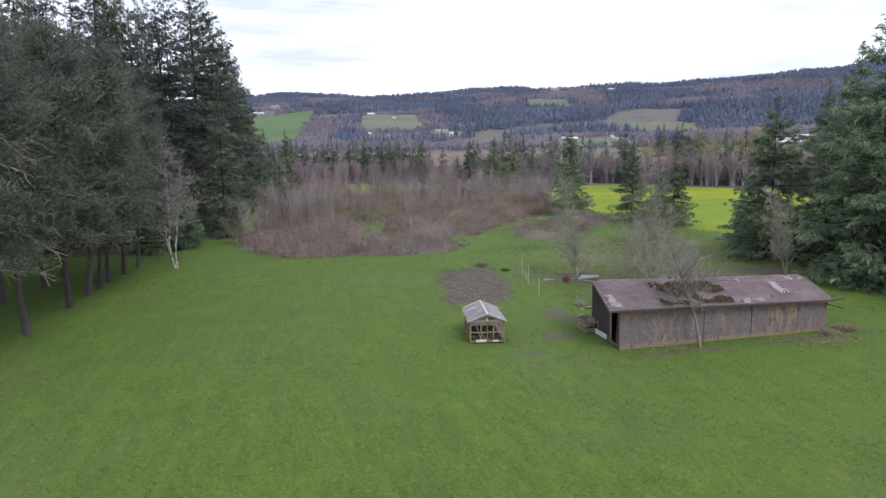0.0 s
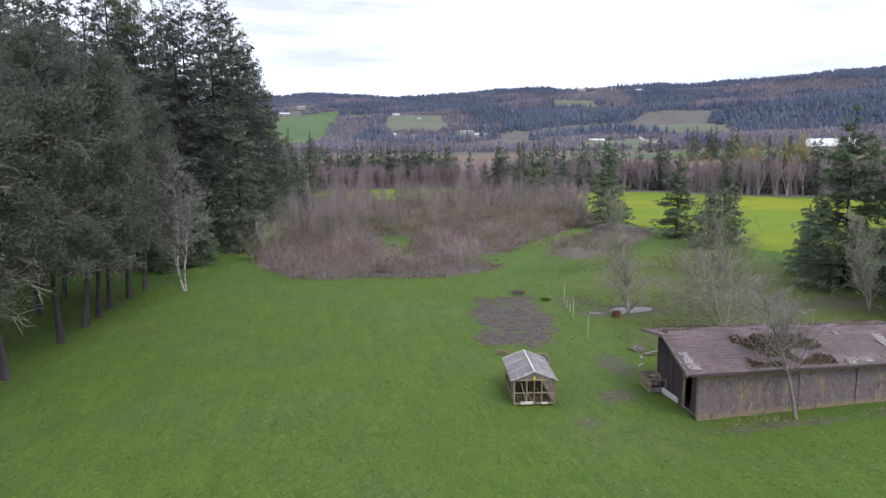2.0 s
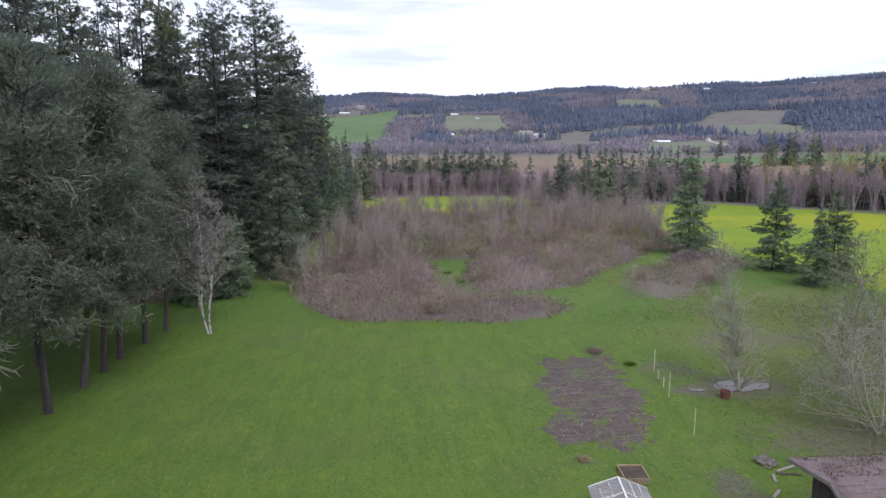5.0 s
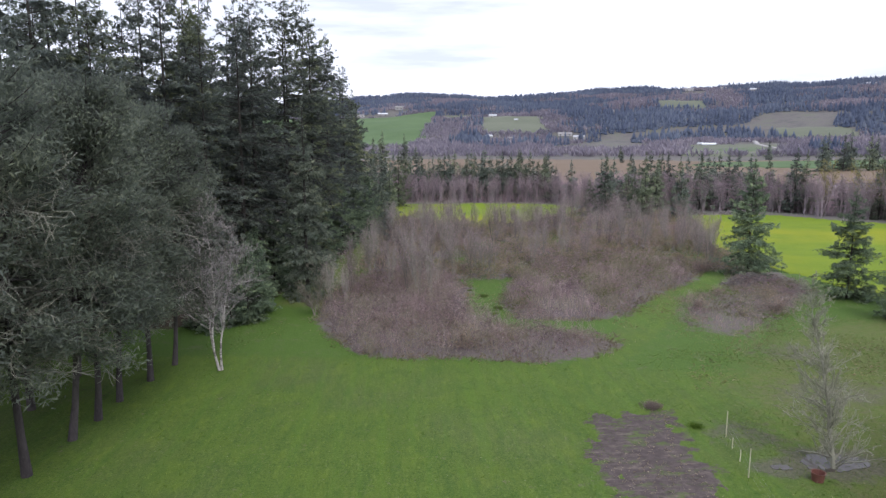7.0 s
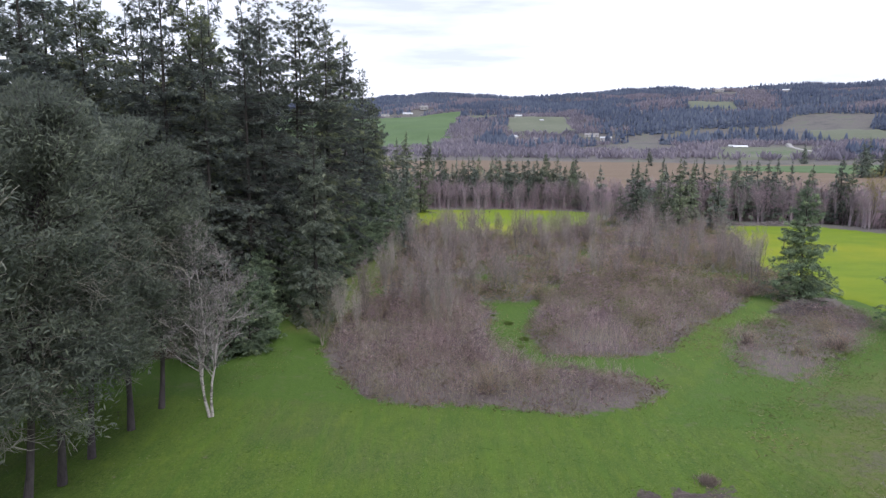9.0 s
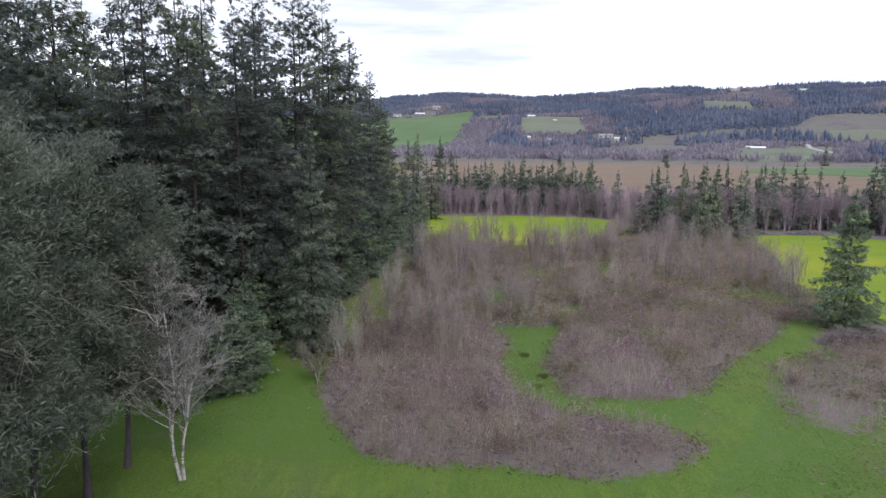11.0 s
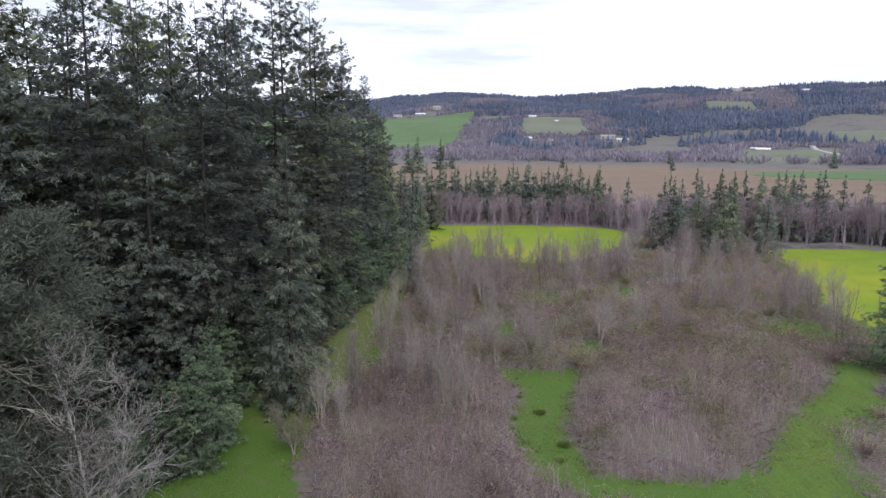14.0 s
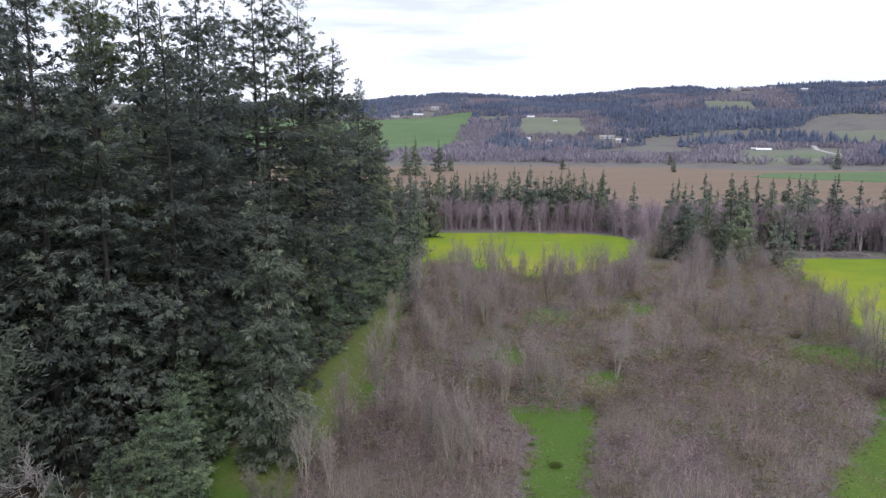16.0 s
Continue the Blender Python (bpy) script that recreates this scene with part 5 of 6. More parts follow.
def prism_mesh(profile, length, skew=0.0, start=0.0, thick=None):
    """A profile of (y, z) corners drawn out along x."""
    bm = bmesh.new()
    a = [bm.verts.new((start + skew * y, y, z)) for y, z in profile]
    b = [bm.verts.new((start + length + skew * y, y, z)) for y, z in profile]
    n = len(profile)
    for k in range(n):
        bm.faces.new((a[k], a[(k + 1) % n], b[(k + 1) % n], b[k]))
    bm.faces.new(a[::-1])
    bm.faces.new(b)
    bmesh.ops.recalc_face_normals(bm, faces=bm.faces[:])
    me = bpy.data.meshes.new("prism")
    bm.to_mesh(me)
    bm.free()
    return me


def stick(a, b, r0, r1=None, sides=6):
    v, f = prisms([a], [b], r0, r1 or r0, sides)
    return mesh_of("stick", v, f)


def crumpled(w, d, seed, lift=0.03, n=9):
    """A thin sheet with ragged edges and curled corners."""
    r = np.random.RandomState(seed)
    bm = bmesh.new()
    grid = [[bm.verts.new(((i / (n - 1) - 0.5) * w * (1 + 0.05 * r.randn()), (j / (n - 1) - 0.5) * d * (1 + 0.05 * r.randn()), lift * abs(r.randn()) * (0.4 + 1.4 * (i in (0, n - 1)))))
             for i in range(n)] for j in range(n)]
    for j in range(n - 1):
        for i in range(n - 1):
            if r.rand() > 0.05:
                bm.faces.new((grid[j][i], grid[j][i + 1], grid[j + 1][i + 1], grid[j + 1][i]))
    ext = bmesh.ops.solidify(bm, geom=bm.faces[:], thickness=0.012)
    me = bpy.data.meshes.new("scrap")
    bm.to_mesh(me)
    bm.free()
    return me


SHED_L, SKEW, SAG = 15.8, 0.13, 0.155
FRONT_Z, RIDGE_V, RIDGE_Z, BACK_V, BACK_Z = 2.84, 2.8, 3.86, 5.5, 3.40


def build_shed():
    shed = tagged(root("shed", (20.15, 35.95, 0.0), 0.0), "long derelict shed with peeling plywood walls and sagging roof", "shed")
    r = random.Random(12)
    step = SHED_L / 13
    for k in range(13):
        me = box((step - 0.008, 0.025, FRONT_Z - r.uniform(0, 0.03)), (0, 0, 0), 0.004, 0.006, k)
        p = part("wall_panel", me, M_ply, shed)
        p.matrix_basis = pose((k + 0.5) * step, r.uniform(-0.02, 0.02), 0.02, r.uniform(-1.0, 1.0), r.uniform(-0.4, 0.4), 0)
    part("wall_rail", box((SHED_L, 0.04, 0.14), (SHED_L / 2, -0.045, FRONT_Z - 0.2), 0.006), M_post, shed)
    part("sill", box((SHED_L, 0.14, 0.16), (SHED_L / 2, 0.09, -0.05), 0.01), M_grey_timber, shed)

    def under_roof(v):
        return FRONT_Z + (RIDGE_Z - FRONT_Z) * v / RIDGE_V if v < RIDGE_V else RIDGE_Z + (BACK_Z - RIDGE_Z) * (v - RIDGE_V) / (BACK_V - RIDGE_V)

    for u, v0 in ((0.0, 1.75), (SHED_L, 0.12)):
        v = v0
        while v < 5.2:
            w = min(0.24, 5.25 - v)
            me = prism_mesh([(v, 0), (v + w - 0.005, 0), (v + w - 0.005, under_roof(v + w) - 0.05), (v, under_roof(v) - 0.05)], 0.03, SKEW, u + r.uniform(-0.008, 0.008))
            part("end_board", me, M_dark_board, shed)
            v += w
    part("back_wall", box((SHED_L, 0.05, BACK_Z - 0.1), (SHED_L / 2 + SKEW * 5.3, 5.3, 0), 0.004), M_dark_board, shed)
    part("floor", box((SHED_L - 0.1, 5.1, 0.06), (SHED_L / 2, 2.7, 0.0), 0, skew=SKEW), M_soil, shed)
    part("corner_post", box((0.12, 0.12, FRONT_Z), (0.06, 0.10, 0), 0.01), M_grey_timber, shed)
    part("door_post", box((0.10, 0.12, under_roof(1.7) - 0.06), (0.02 + SKEW * 1.7, 1.66, 0), 0.01), M_post, shed)
    # Added panel: its brown keeps the shaded opening from rendering black.
    filler = part("door", box((0.04, 1.05, 2.25), (0, 0, 0), 0.006), M_opening_panel, shed, "dark brown board panel added inside the opening to lift its black")
    filler.matrix_basis = pose(0.42, 1.02, 0.03, 0, 2, -16)
    part("door_brace", stick((0.05, 1.55, 0.3), (0.05, 0.35, 0.15), 0.04), M_grey_timber, shed)
    part("skirting_board", box((0.05, 2.3, 0.32), (-0.06 + SKEW * 2.9, 2.9, 0), 0.008, skew=0.0), M_white, shed)
    for u in np.linspace(0.1, SHED_L - 0.1, 9):
        part("rafter", prism_mesh([(-0.3, FRONT_Z - 0.14), (RIDGE_V, RIDGE_Z - 0.17), (RIDGE_V, RIDGE_Z - 0.05), (-0.3, FRONT_Z - 0.02)], 0.05, SKEW, u), M_grey_timber, shed)
    # roof: front and back decks, then the courses of roofing on them
    lo, ro, t = 0.90, 0.12, 0.07
    slope = (RIDGE_Z - FRONT_Z) / RIDGE_V
    e = 0.48
    front = prism_mesh([(-e, FRONT_Z - slope * e), (RIDGE_V, RIDGE_Z), (RIDGE_V, RIDGE_Z + t), (-e, FRONT_Z - slope * e + t)], SHED_L + lo + ro, SKEW, -lo)
    back_drop = (BACK_Z - RIDGE_Z) / (BACK_V - RIDGE_V)
    back = prism_mesh([(RIDGE_V + 0.002, RIDGE_Z), (BACK_V + 0.35, BACK_Z + back_drop * 0.35), (BACK_V + 0.35, BACK_Z + back_drop * 0.35 + t), (RIDGE_V + 0.002, RIDGE_Z + t)], SHED_L + lo + ro, SKEW, -lo)
    fr = part("roof_front", front, M_roofing, shed)
    bk = part("roof_back", back, M_roofing, shed)
    part("rake_board", prism_mesh([(-e - 0.02, FRONT_Z - slope * e - 0.10), (RIDGE_V, RIDGE_Z - 0.10), (RIDGE_V, RIDGE_Z + 0.06), (-e - 0.02, FRONT_Z - slope * e + 0.06)], 0.03, SKEW, -lo - 0.034), M_grey_timber, shed)
    part("rake_board", prism_mesh([(RIDGE_V + 0.004, RIDGE_Z - 0.10), (BACK_V + 0.36, BACK_Z + back_drop * 0.35 - 0.10), (BACK_V + 0.36, BACK_Z + back_drop * 0.35 + 0.06), (RIDGE_V + 0.004, RIDGE_Z + 0.06)], 0.03, SKEW, -lo - 0.034), M_grey_timber, shed)
    part("eave_board", box((SHED_L + 0.9, 0.03, 0.11), (SHED_L / 2 - 0.4, -e - 0.018, FRONT_Z - slope * e - 0.06), 0.004), M_dark_board, shed)
    tilt = math.degrees(math.atan(slope))
    shapes = [box((w, 0.26, 0.014), (0, 0, 0), 0, 0.006, s) for w, s in ((1.25, 1), (1.0, 2), (1.5, 3))]
    for row in range(20):
        v = -e + 0.12 + row * 0.172
        u = -lo + r.uniform(0, 0.4)
        while u < SHED_L:
            me = r.choice(shapes)
            w = {0: 1.25, 1: 1.0, 2: 1.5}[shapes.index(me)]
            if u + w > SHED_L + 0.2:
                break
            if r.random() > 0.09:
                p = part("roofing_strip", me, M_roofing, shed)
                p.matrix_basis = pose(u + w / 2 + SKEW * v, v, FRONT_Z + slope * v + t + 0.006 + r.uniform(0, 0.012), tilt - 2.0 + r.uniform(-2.5, 2.5), 0, r.uniform(-1.2, 1.2))
            u += w + 0.01
    # torn pale patches and a curl of felt at the corner
    for u, v, w, d, s in ((-0.42, 0.75, 0.5, 0.9, 1), (-0.30, 0.05, 0.75, 0.55, 2), (9.2, -0.15, 0.9, 0.45, 3), (10.1, -0.12, 0.8, 0.4, 4), (12.6, 1.0, 0.75, 1.3, 5), (12.5, 1.9, 0.7, 0.5, 6), (14.3, 2.5, 0.6, 0.5, 7),
                          (3.1, 2.0, 0.5, 0.8, 8), (10.0, 2.4, 0.35, 0.4, 9), (11.6, 0.2, 0.5, 0.3, 10), (15.2, 2.5, 0.5, 0.35, 11)):
        p = part("torn_felt", crumpled(w, d, s), M_felt, shed, "pale torn roofing felt")
        p.matrix_basis = pose(u + SKEW * v, v, FRONT_Z + slope * v + t + 0.035, tilt, 0, r.uniform(-15, 15))
    # moss on the back slope and a mat of twigs and leaves caught on the front
    q = np.random.RandomState(3)

    def litter(n, u0, u1, v0, v1, size, lift):
        u, v = u0 + (u1 - u0) * q.rand(n), v0 + (v1 - v0) * q.rand(n)
        keep = wobble(u, v, 0.5, 9) > -0.25
        u, v = u[keep], v[keep]
        z = np.where(v < RIDGE_V, FRONT_Z + slope * v, RIDGE_Z + back_drop * (v - RIDGE_V)) + t + 0.02
        b = np.c_[u + SKEW * v, v, z + lift * q.rand(len(u))]
        d = unit(q.randn(len(u), 3) + np.array([0, 0, 0.5]))
        ln = size * (0.5 + q.rand(len(u)))
        return blades(b, d, unit(q.randn(len(u), 3)), ln, ln * 0.35, 0.1 + 0 * ln)

    moss = part("moss", mesh_of("moss", *litter(12000, -0.7, 15.7, 2.9, 5.9, 0.05, 0.02)), M_moss, bk, "olive moss")
    mat = part("leaf_mat", mesh_of("leaf_mat", *litter(9000, 2.9, 8.2, -0.3, 2.4, 0.10, 0.08)), M_debris, fr, "mat of twigs and dead leaves")
    moss["kind"] = mat["kind"] = "stuff"
    for k, (a, b) in enumerate((((15.6, 0.4, 2.5), (16.7, -0.5, 2.75)), ((15.6, 0.0, 2.3), (16.5, -0.6, 2.0)), ((15.7, 0.8, 2.7), (16.9, 0.5, 2.72)))):
        part("broken_rafter", stick(a, b, 0.045, 0.04, 4), M_dark_board, shed)
    # the whole frame has sunk towards its far end
    seen = set()
    for ob in shed.children_recursive:
        u = ob.location.x
        if ob.name.startswith(("wall_panel", "roofing_strip", "torn_felt")):
            k = 1 - SAG * u / SHED_L
            ob.matrix_basis = Matrix.Diagonal((1, 1, k, 1)) @ ob.matrix_basis @ pose(0, 0, 0, 0, 1.2 if ob.name.startswith("roofing") else 0, 0)
        elif ob.data.name not in seen:
            seen.add(ob.data.name)
            for v in ob.data.vertices:
                v.co.z *= 1 - SAG * v.co.x / SHED_L
    return shed


build_shed()


def build_coop():
    """A small timber-framed hothouse with a clear ridged roof."""
    W, L, E, P = 2.32, 3.75, 1.42, 1.88
    g = tagged(root("greenhouse", (12.82, 41.66, 0.03), -9.5), "small timber greenhouse with cloudy corrugated ridged roof panels", "greenhouse")
    x0, y0 = W / 2 - 0.045, L / 2 - 0.045
    for x in (-x0, x0):
        for y in (-y0, -y0 / 3, y0 / 3, y0):
            part("post", box((0.075, 0.075, E), (x, y, 0), 0.008, 0.004, int(10 * x + y)), M_post, g)
        part("sill", box((0.06, L, 0.12), (x, 0, 0.02), 0.006), M_post, g)
        part("side_rail", box((0.05, L, 0.07), (x, 0, 0.66), 0.006), M_post, g)
        part("wall_plate", box((0.08, L + 0.1, 0.07), (x, 0, E), 0.006), M_post, g)
    for y in (-y0, y0):
        part("end_sill", box((W, 0.06, 0.10), (0, y, 0.02), 0.006), M_post, g)
        part("end_rail", box((W - 0.1, 0.05, 0.06), (0, y, 0.66), 0.006), M_post, g)
        part("end_beam", box((W, 0.06, 0.08), (0, y, E - 0.02), 0.006), M_post, g)
        part("king_post", box((0.06, 0.06, P - E - 0.08), (0, y, E + 0.05), 0.006), M_post, g)
    for x in (-0.42, 0.0, 0.42):
        part("door_stile", box((0.055, 0.05, E - 0.1), (x, -y0 - 0.03, 0.06), 0.006), M_post, g)
    part("door_brace", stick((-0.40, -y0 - 0.03, 0.7), (-0.02, -y0 - 0.03, 0.1), 0.024, sides=4), M_post, g)
    part("door_brace", stick((-0.75, -y0 - 0.02, 1.3), (-0.42, -y0 - 0.02, 0.12), 0.024, sides=4), M_post, g)
    part("door_brace", stick((0.45, -y0 - 0.02, 1.3), (0.98, -y0 - 0.02, 0.2), 0.024, sides=4), M_post, g)
    part("kick_board", box((0.68, 0.03, 0.17), (-0.42, -y0 - 0.07, 0.04), 0.006), M_white, g, "white kick board")
    part("kick_board", box((0.34, 0.03, 0.12), (0.58, -y0 - 0.07, 0.04), 0.006), M_white, g, "white kick board")
    part("gable_sign", box((0.12, 0.02, 0.2), (0.0, -y0 - 0.06, E + 0.04), 0.006), M_yellow_tag, g, "yellow plastic tag")
    for x in (-x0, x0):
        part("film_panel", box((0.008, L - 0.1, E - 0.1), (x * 0.985, 0, 0.08)), M_film, g, "cloudy plastic film")
    part("film_panel", box((W - 0.16, 0.008, E - 0.1), (0, y0 * 0.985, 0.08)), M_film, g, "cloudy plastic film")
    part("soil_bed", box((W - 0.3, L - 0.3, 0.16), (0, 0, 0), 0.02, 0.02, 5), M_soil, g)
    run = W / 2 + 0.16
    ang = math.degrees(math.atan2(P - E, W / 2))
    n = 24
    for side in (-1, 1):
        for k in range(3):
            w = (L + 0.24) / 3
            bm = bmesh.new()
            top = [[bm.verts.new((s * run / math.cos(radians(ang)), -w / 2 + w * j / n, 0.012 * math.sin(j * 2.1))) for j in range(n + 1)] for s in (0.0, 1.0)]
            for j in range(n):
                bm.faces.new((top[0][j], top[1][j], top[1][j + 1], top[0][j + 1]))
            bmesh.ops.solidify(bm, geom=bm.faces[:], thickness=0.004)
            me = bpy.data.meshes.new("roof_panel")
            bm.to_mesh(me)
            bm.free()
            p = part("roof_panel", me, M_panel, g)
            p.matrix_basis = pose(0, -L / 2 - 0.12 + w * (k + 0.5), P + 0.07) @ (pose(0, 0, 0, 0, ang, 0) if side > 0 else pose(0, 0, 0, 0, ang, 180) )
        for k in range(4):
            y = -L / 2 - 0.10 + (L + 0.20) * k / 3
            p = part("roof_batten", box((run / math.cos(radians(ang)), 0.045 if k in (1, 2) else 0.06, 0.03), (run / 2 / math.cos(radians(ang)), 0, 0), 0.004), M_white, g, "white roof batten")
            p.matrix_basis = pose(0, y, P + 0.085) @ pose(0, 0, 0, 0, ang, 0 if side > 0 else 180)
        for k in (0.36, 0.68):
            p = part("purlin", box((0.03, L + 0.2, 0.02), (0, 0, 0), 0.004), M_white, g)
            p.matrix_basis = pose(side * run * k, 0, P + 0.085 - (P - E) / (W / 2) * run * k)
    part("ridge_cap", box((0.09, L + 0.24, 0.03), (0, 0, P + 0.085), 0.008), M_white, g, "white ridge cap")
    q = np.random.RandomState(8)
    nb = 70
    b = np.c_[(q.rand(nb) - 0.5) * (W - 0.5), (q.rand(nb) - 0.5) * (L - 0.5), np.full(nb, 0.15)]
    ln = 0.1 + 0.3 * q.rand(nb)
    leaves = part("seedling_bed", mesh_of("seedling_bed", *blades(b, unit(np.c_[q.randn(nb, 2) * 0.5, np.ones(nb)]), unit(np.c_[q.randn(nb, 2), np.zeros(nb)]), ln, ln * 0.2, 0.1 + 0 * ln)), M_tuft, g)
    leaves["kind"] = "stuff"


build_coop()


def build_plot():
    """The dug garden plot: lumpy earth with rows of old straw."""
    p = np.asarray(PLOT)
    gx, gy = np.arange(p[:, 0].min() - 1, p[:, 0].max() + 1, 0.16), np.arange(p[:, 1].min() - 1, p[:, 1].max() + 1, 0.16)
    X, Y = np.meshgrid(gx, gy)
    d = to_poly(X, Y, p) + 0.8 * wobble(X, Y, 1.6, 6) + 0.35 * wobble(X, Y, 0.5, 16) + 0.10 * np.random.RandomState(2).randn(*X.shape)
    lump = 0.05 * wobble(X, Y, 0.35, 7) + 0.03 * np.random.RandomState(1).rand(*X.shape)
    Z = height(X, Y) + 0.055 * np.clip(d / 0.9, -1.6, 1) + 0.7 * lump - 0.015
    nx = len(gx)
    i = (np.arange(len(gy) - 1)[:, None] * nx + np.arange(nx - 1)[None]).ravel()
    keep = (d[:-1, :-1] > -1.6).ravel()
    i = i[keep]
    f = np.stack([i, i + 1, i + 1 + nx, i + nx], 1)
    used, inv = np.unique(f, return_inverse=True)
    m = Nodes("dug_earth_with_straw")
    row = m.noise(1.4, 7, 0.8, (0.4, 1.7, 1))
    col = m.ramp(m.noise(2.5, 5, 0.75), (0.3, (0.044, 0.034, 0.033)), (0.7, (0.108, 0.086, 0.082)))
    col = m.mix(m.math("MULTIPLY", m.step(row, 0.50, 0.66), 0.55), col, (0.215, 0.180, 0.150))
    col = m.mix(m.math("MULTIPLY", m.step(m.noise(0.7, 6, 0.78, (0.6, 1.3, 1)), 0.52, 0.62), 0.75), col, (0.080, 0.118, 0.030))
    col = m.mix(m.step(m.math("ADD", m.attr("inner"), m.math("MULTIPLY", m.math("SUBTRACT", m.noise(1.4, 6, 0.75), 0.5), 1.6)), 0.22, 0.52), m.ramp(m.noise(7, 4, 0.7), (0.3, (0.042, 0.086, 0.012)), (0.7, (0.110, 0.160, 0.026))), col)
    mat = m.done(col, 0.95, m.noise(9, 4, 0.7), 0.8, 0.05)
    me = mesh_of("garden_plot", np.stack([X, Y, Z], -1).reshape(-1, 3)[used], inv.reshape(f.shape), mat)
    me.attributes.new("inner", "FLOAT", "POINT").data.foreach_set("value", np.clip(0.36 + d.ravel()[used] / 2.4, 0, 1).astype(np.float32))
    tagged(new("garden_plot", me), "dug garden plot with brown lumpy earth and straw", "garden plot", kind="structure")


build_plot()


def pool(cx, cy, rx, ry, seed):
    a = np.linspace(0, 2 * np.pi, 40, endpoint=False)
    rad = 1 + 0.10 * np.sin(2 * a + seed) + 0.09 * np.sin(3 * a + 2 * seed) + 0.05 * np.sin(7 * a) + 0.03 * np.sin(13 * a)
    x, y = cx + rx * rad * np.cos(a), cy + ry * rad * np.sin(a)
    z = max(float(height(cx + (x - cx) * k, cy + (y - cy) * k).max()) for k in (0.0, 0.25, 0.5, 0.75, 1.0)) + 0.015
    bm = bmesh.new()
    bm.faces.new([bm.verts.new((px, py, z)) for px, py in zip(x, y)])
    bm.faces.ensure_lookup_table()
    low = bmesh.ops.extrude_face_region(bm, geom=bm.faces[:])
    for v in [g for g in low["geom"] if isinstance(g, bmesh.types.BMVert)]:
        v.co.z -= 0.2
    bmesh.ops.recalc_face_normals(bm, faces=bm.faces[:])
    me = bpy.data.meshes.new("pool")
    bm.to_mesh(me)
    bm.free()
    me.materials.append(M_water)
    tagged(new("pool", me), "shallow still pool reflecting the pale sky", "water", kind="structure")


pool(28.0, 58.45, 1.9, 1.15, 1.0)
pool(24.6, 58.1, 0.55, 0.4, 2.0)


def build_fence():
    posts = [(20.7, 51.0, 1.75), (22.0, 56.9, 1.75), (23.3, 62.1, 1.75)]
    fence = tagged(root("fence", (20.7, 51.0, h0(20.7, 51.0))), "thin wire garden fence on pale stakes", "fence")
    o = Vector((20.7, 51.0, h0(20.7, 51.0)))
    for x, y, t in posts + [(22.5, 58.8, 0.75), (22.9, 60.5, 0.7)]:
        b = Vector((x, y, h0(x, y) - 0.1)) - o
        part("stake", stick(b, b + Vector((0.015, 0, t + 0.1)), 0.032, 0.028, 6), M_stake, fence)
    for z in (0.35, 0.75, 1.1):
        for (x0, y0, _), (x1, y1, _) in zip(posts[:-1], posts[1:]):
            part("wire", stick(Vector((x0, y0, h0(x0, y0) + z)) - o, Vector((x1, y1, h0(x1, y1) + z)) - o, 0.003, sides=4), M_wire, fence)


build_fence()


def build_bin():
    g = tagged(root("crate", (20.28, 40.75, 0.0), -5), "open slatted timber crate of rubbish beside the shed", "crate")
    W, D, H = 0.92, 1.55, 0.85
    for x in (-W / 2, W / 2):
        for y in (-D / 2, 0, D / 2):
            part("post", box((0.07, 0.07, H), (x, y, 0), 0.006, 0.004, 3), M_post, g)
        for k in range(5):
            part("slat", box((0.025, D + 0.06, 0.125), (x * 1.09, 0, 0.05 + k * 0.162), 0.004, 0.006, k), M_post, g)
    for y in (-D / 2, D / 2):
        for k in range(5):
            if (y < 0 and k in (2, 3)):
                continue
            part("slat", box((W + 0.06, 0.025, 0.125), (0, y * 1.06, 0.05 + k * 0.162), 0.004, 0.006, k + 9), M_grey_timber, g)
    part("floor", box((W, D, 0.04), (0, 0, 0.03)), M_dark_board, g)
    q = random.Random(5)
    for k in range(22):
        c = Vector((q.uniform(-0.35, 0.35), q.uniform(-0.65, 0.65), q.uniform(0.3, 0.78)))
        d = Vector((q.uniform(-1, 1), q.uniform(-1, 1), q.uniform(-0.3, 0.3))).normalized() * q.uniform(0.12, 0.28)
        part("firewood", stick(c - d, c + d, q.uniform(0.03, 0.07), sides=6), q.choice((M_grey_timber, M_post, M_felt)), g)


build_bin()


RUSHES = ((11, 106), (12.4, 102.3), (12.6, 93.4), (10, 101), (13.4, 96))
M_rush = foliage("rush_blades", (0.120, 0.180, 0.050), (0.180, 0.250, 0.070), (0.240, 0.290, 0.110), 0.1, 0.7, 0.6)


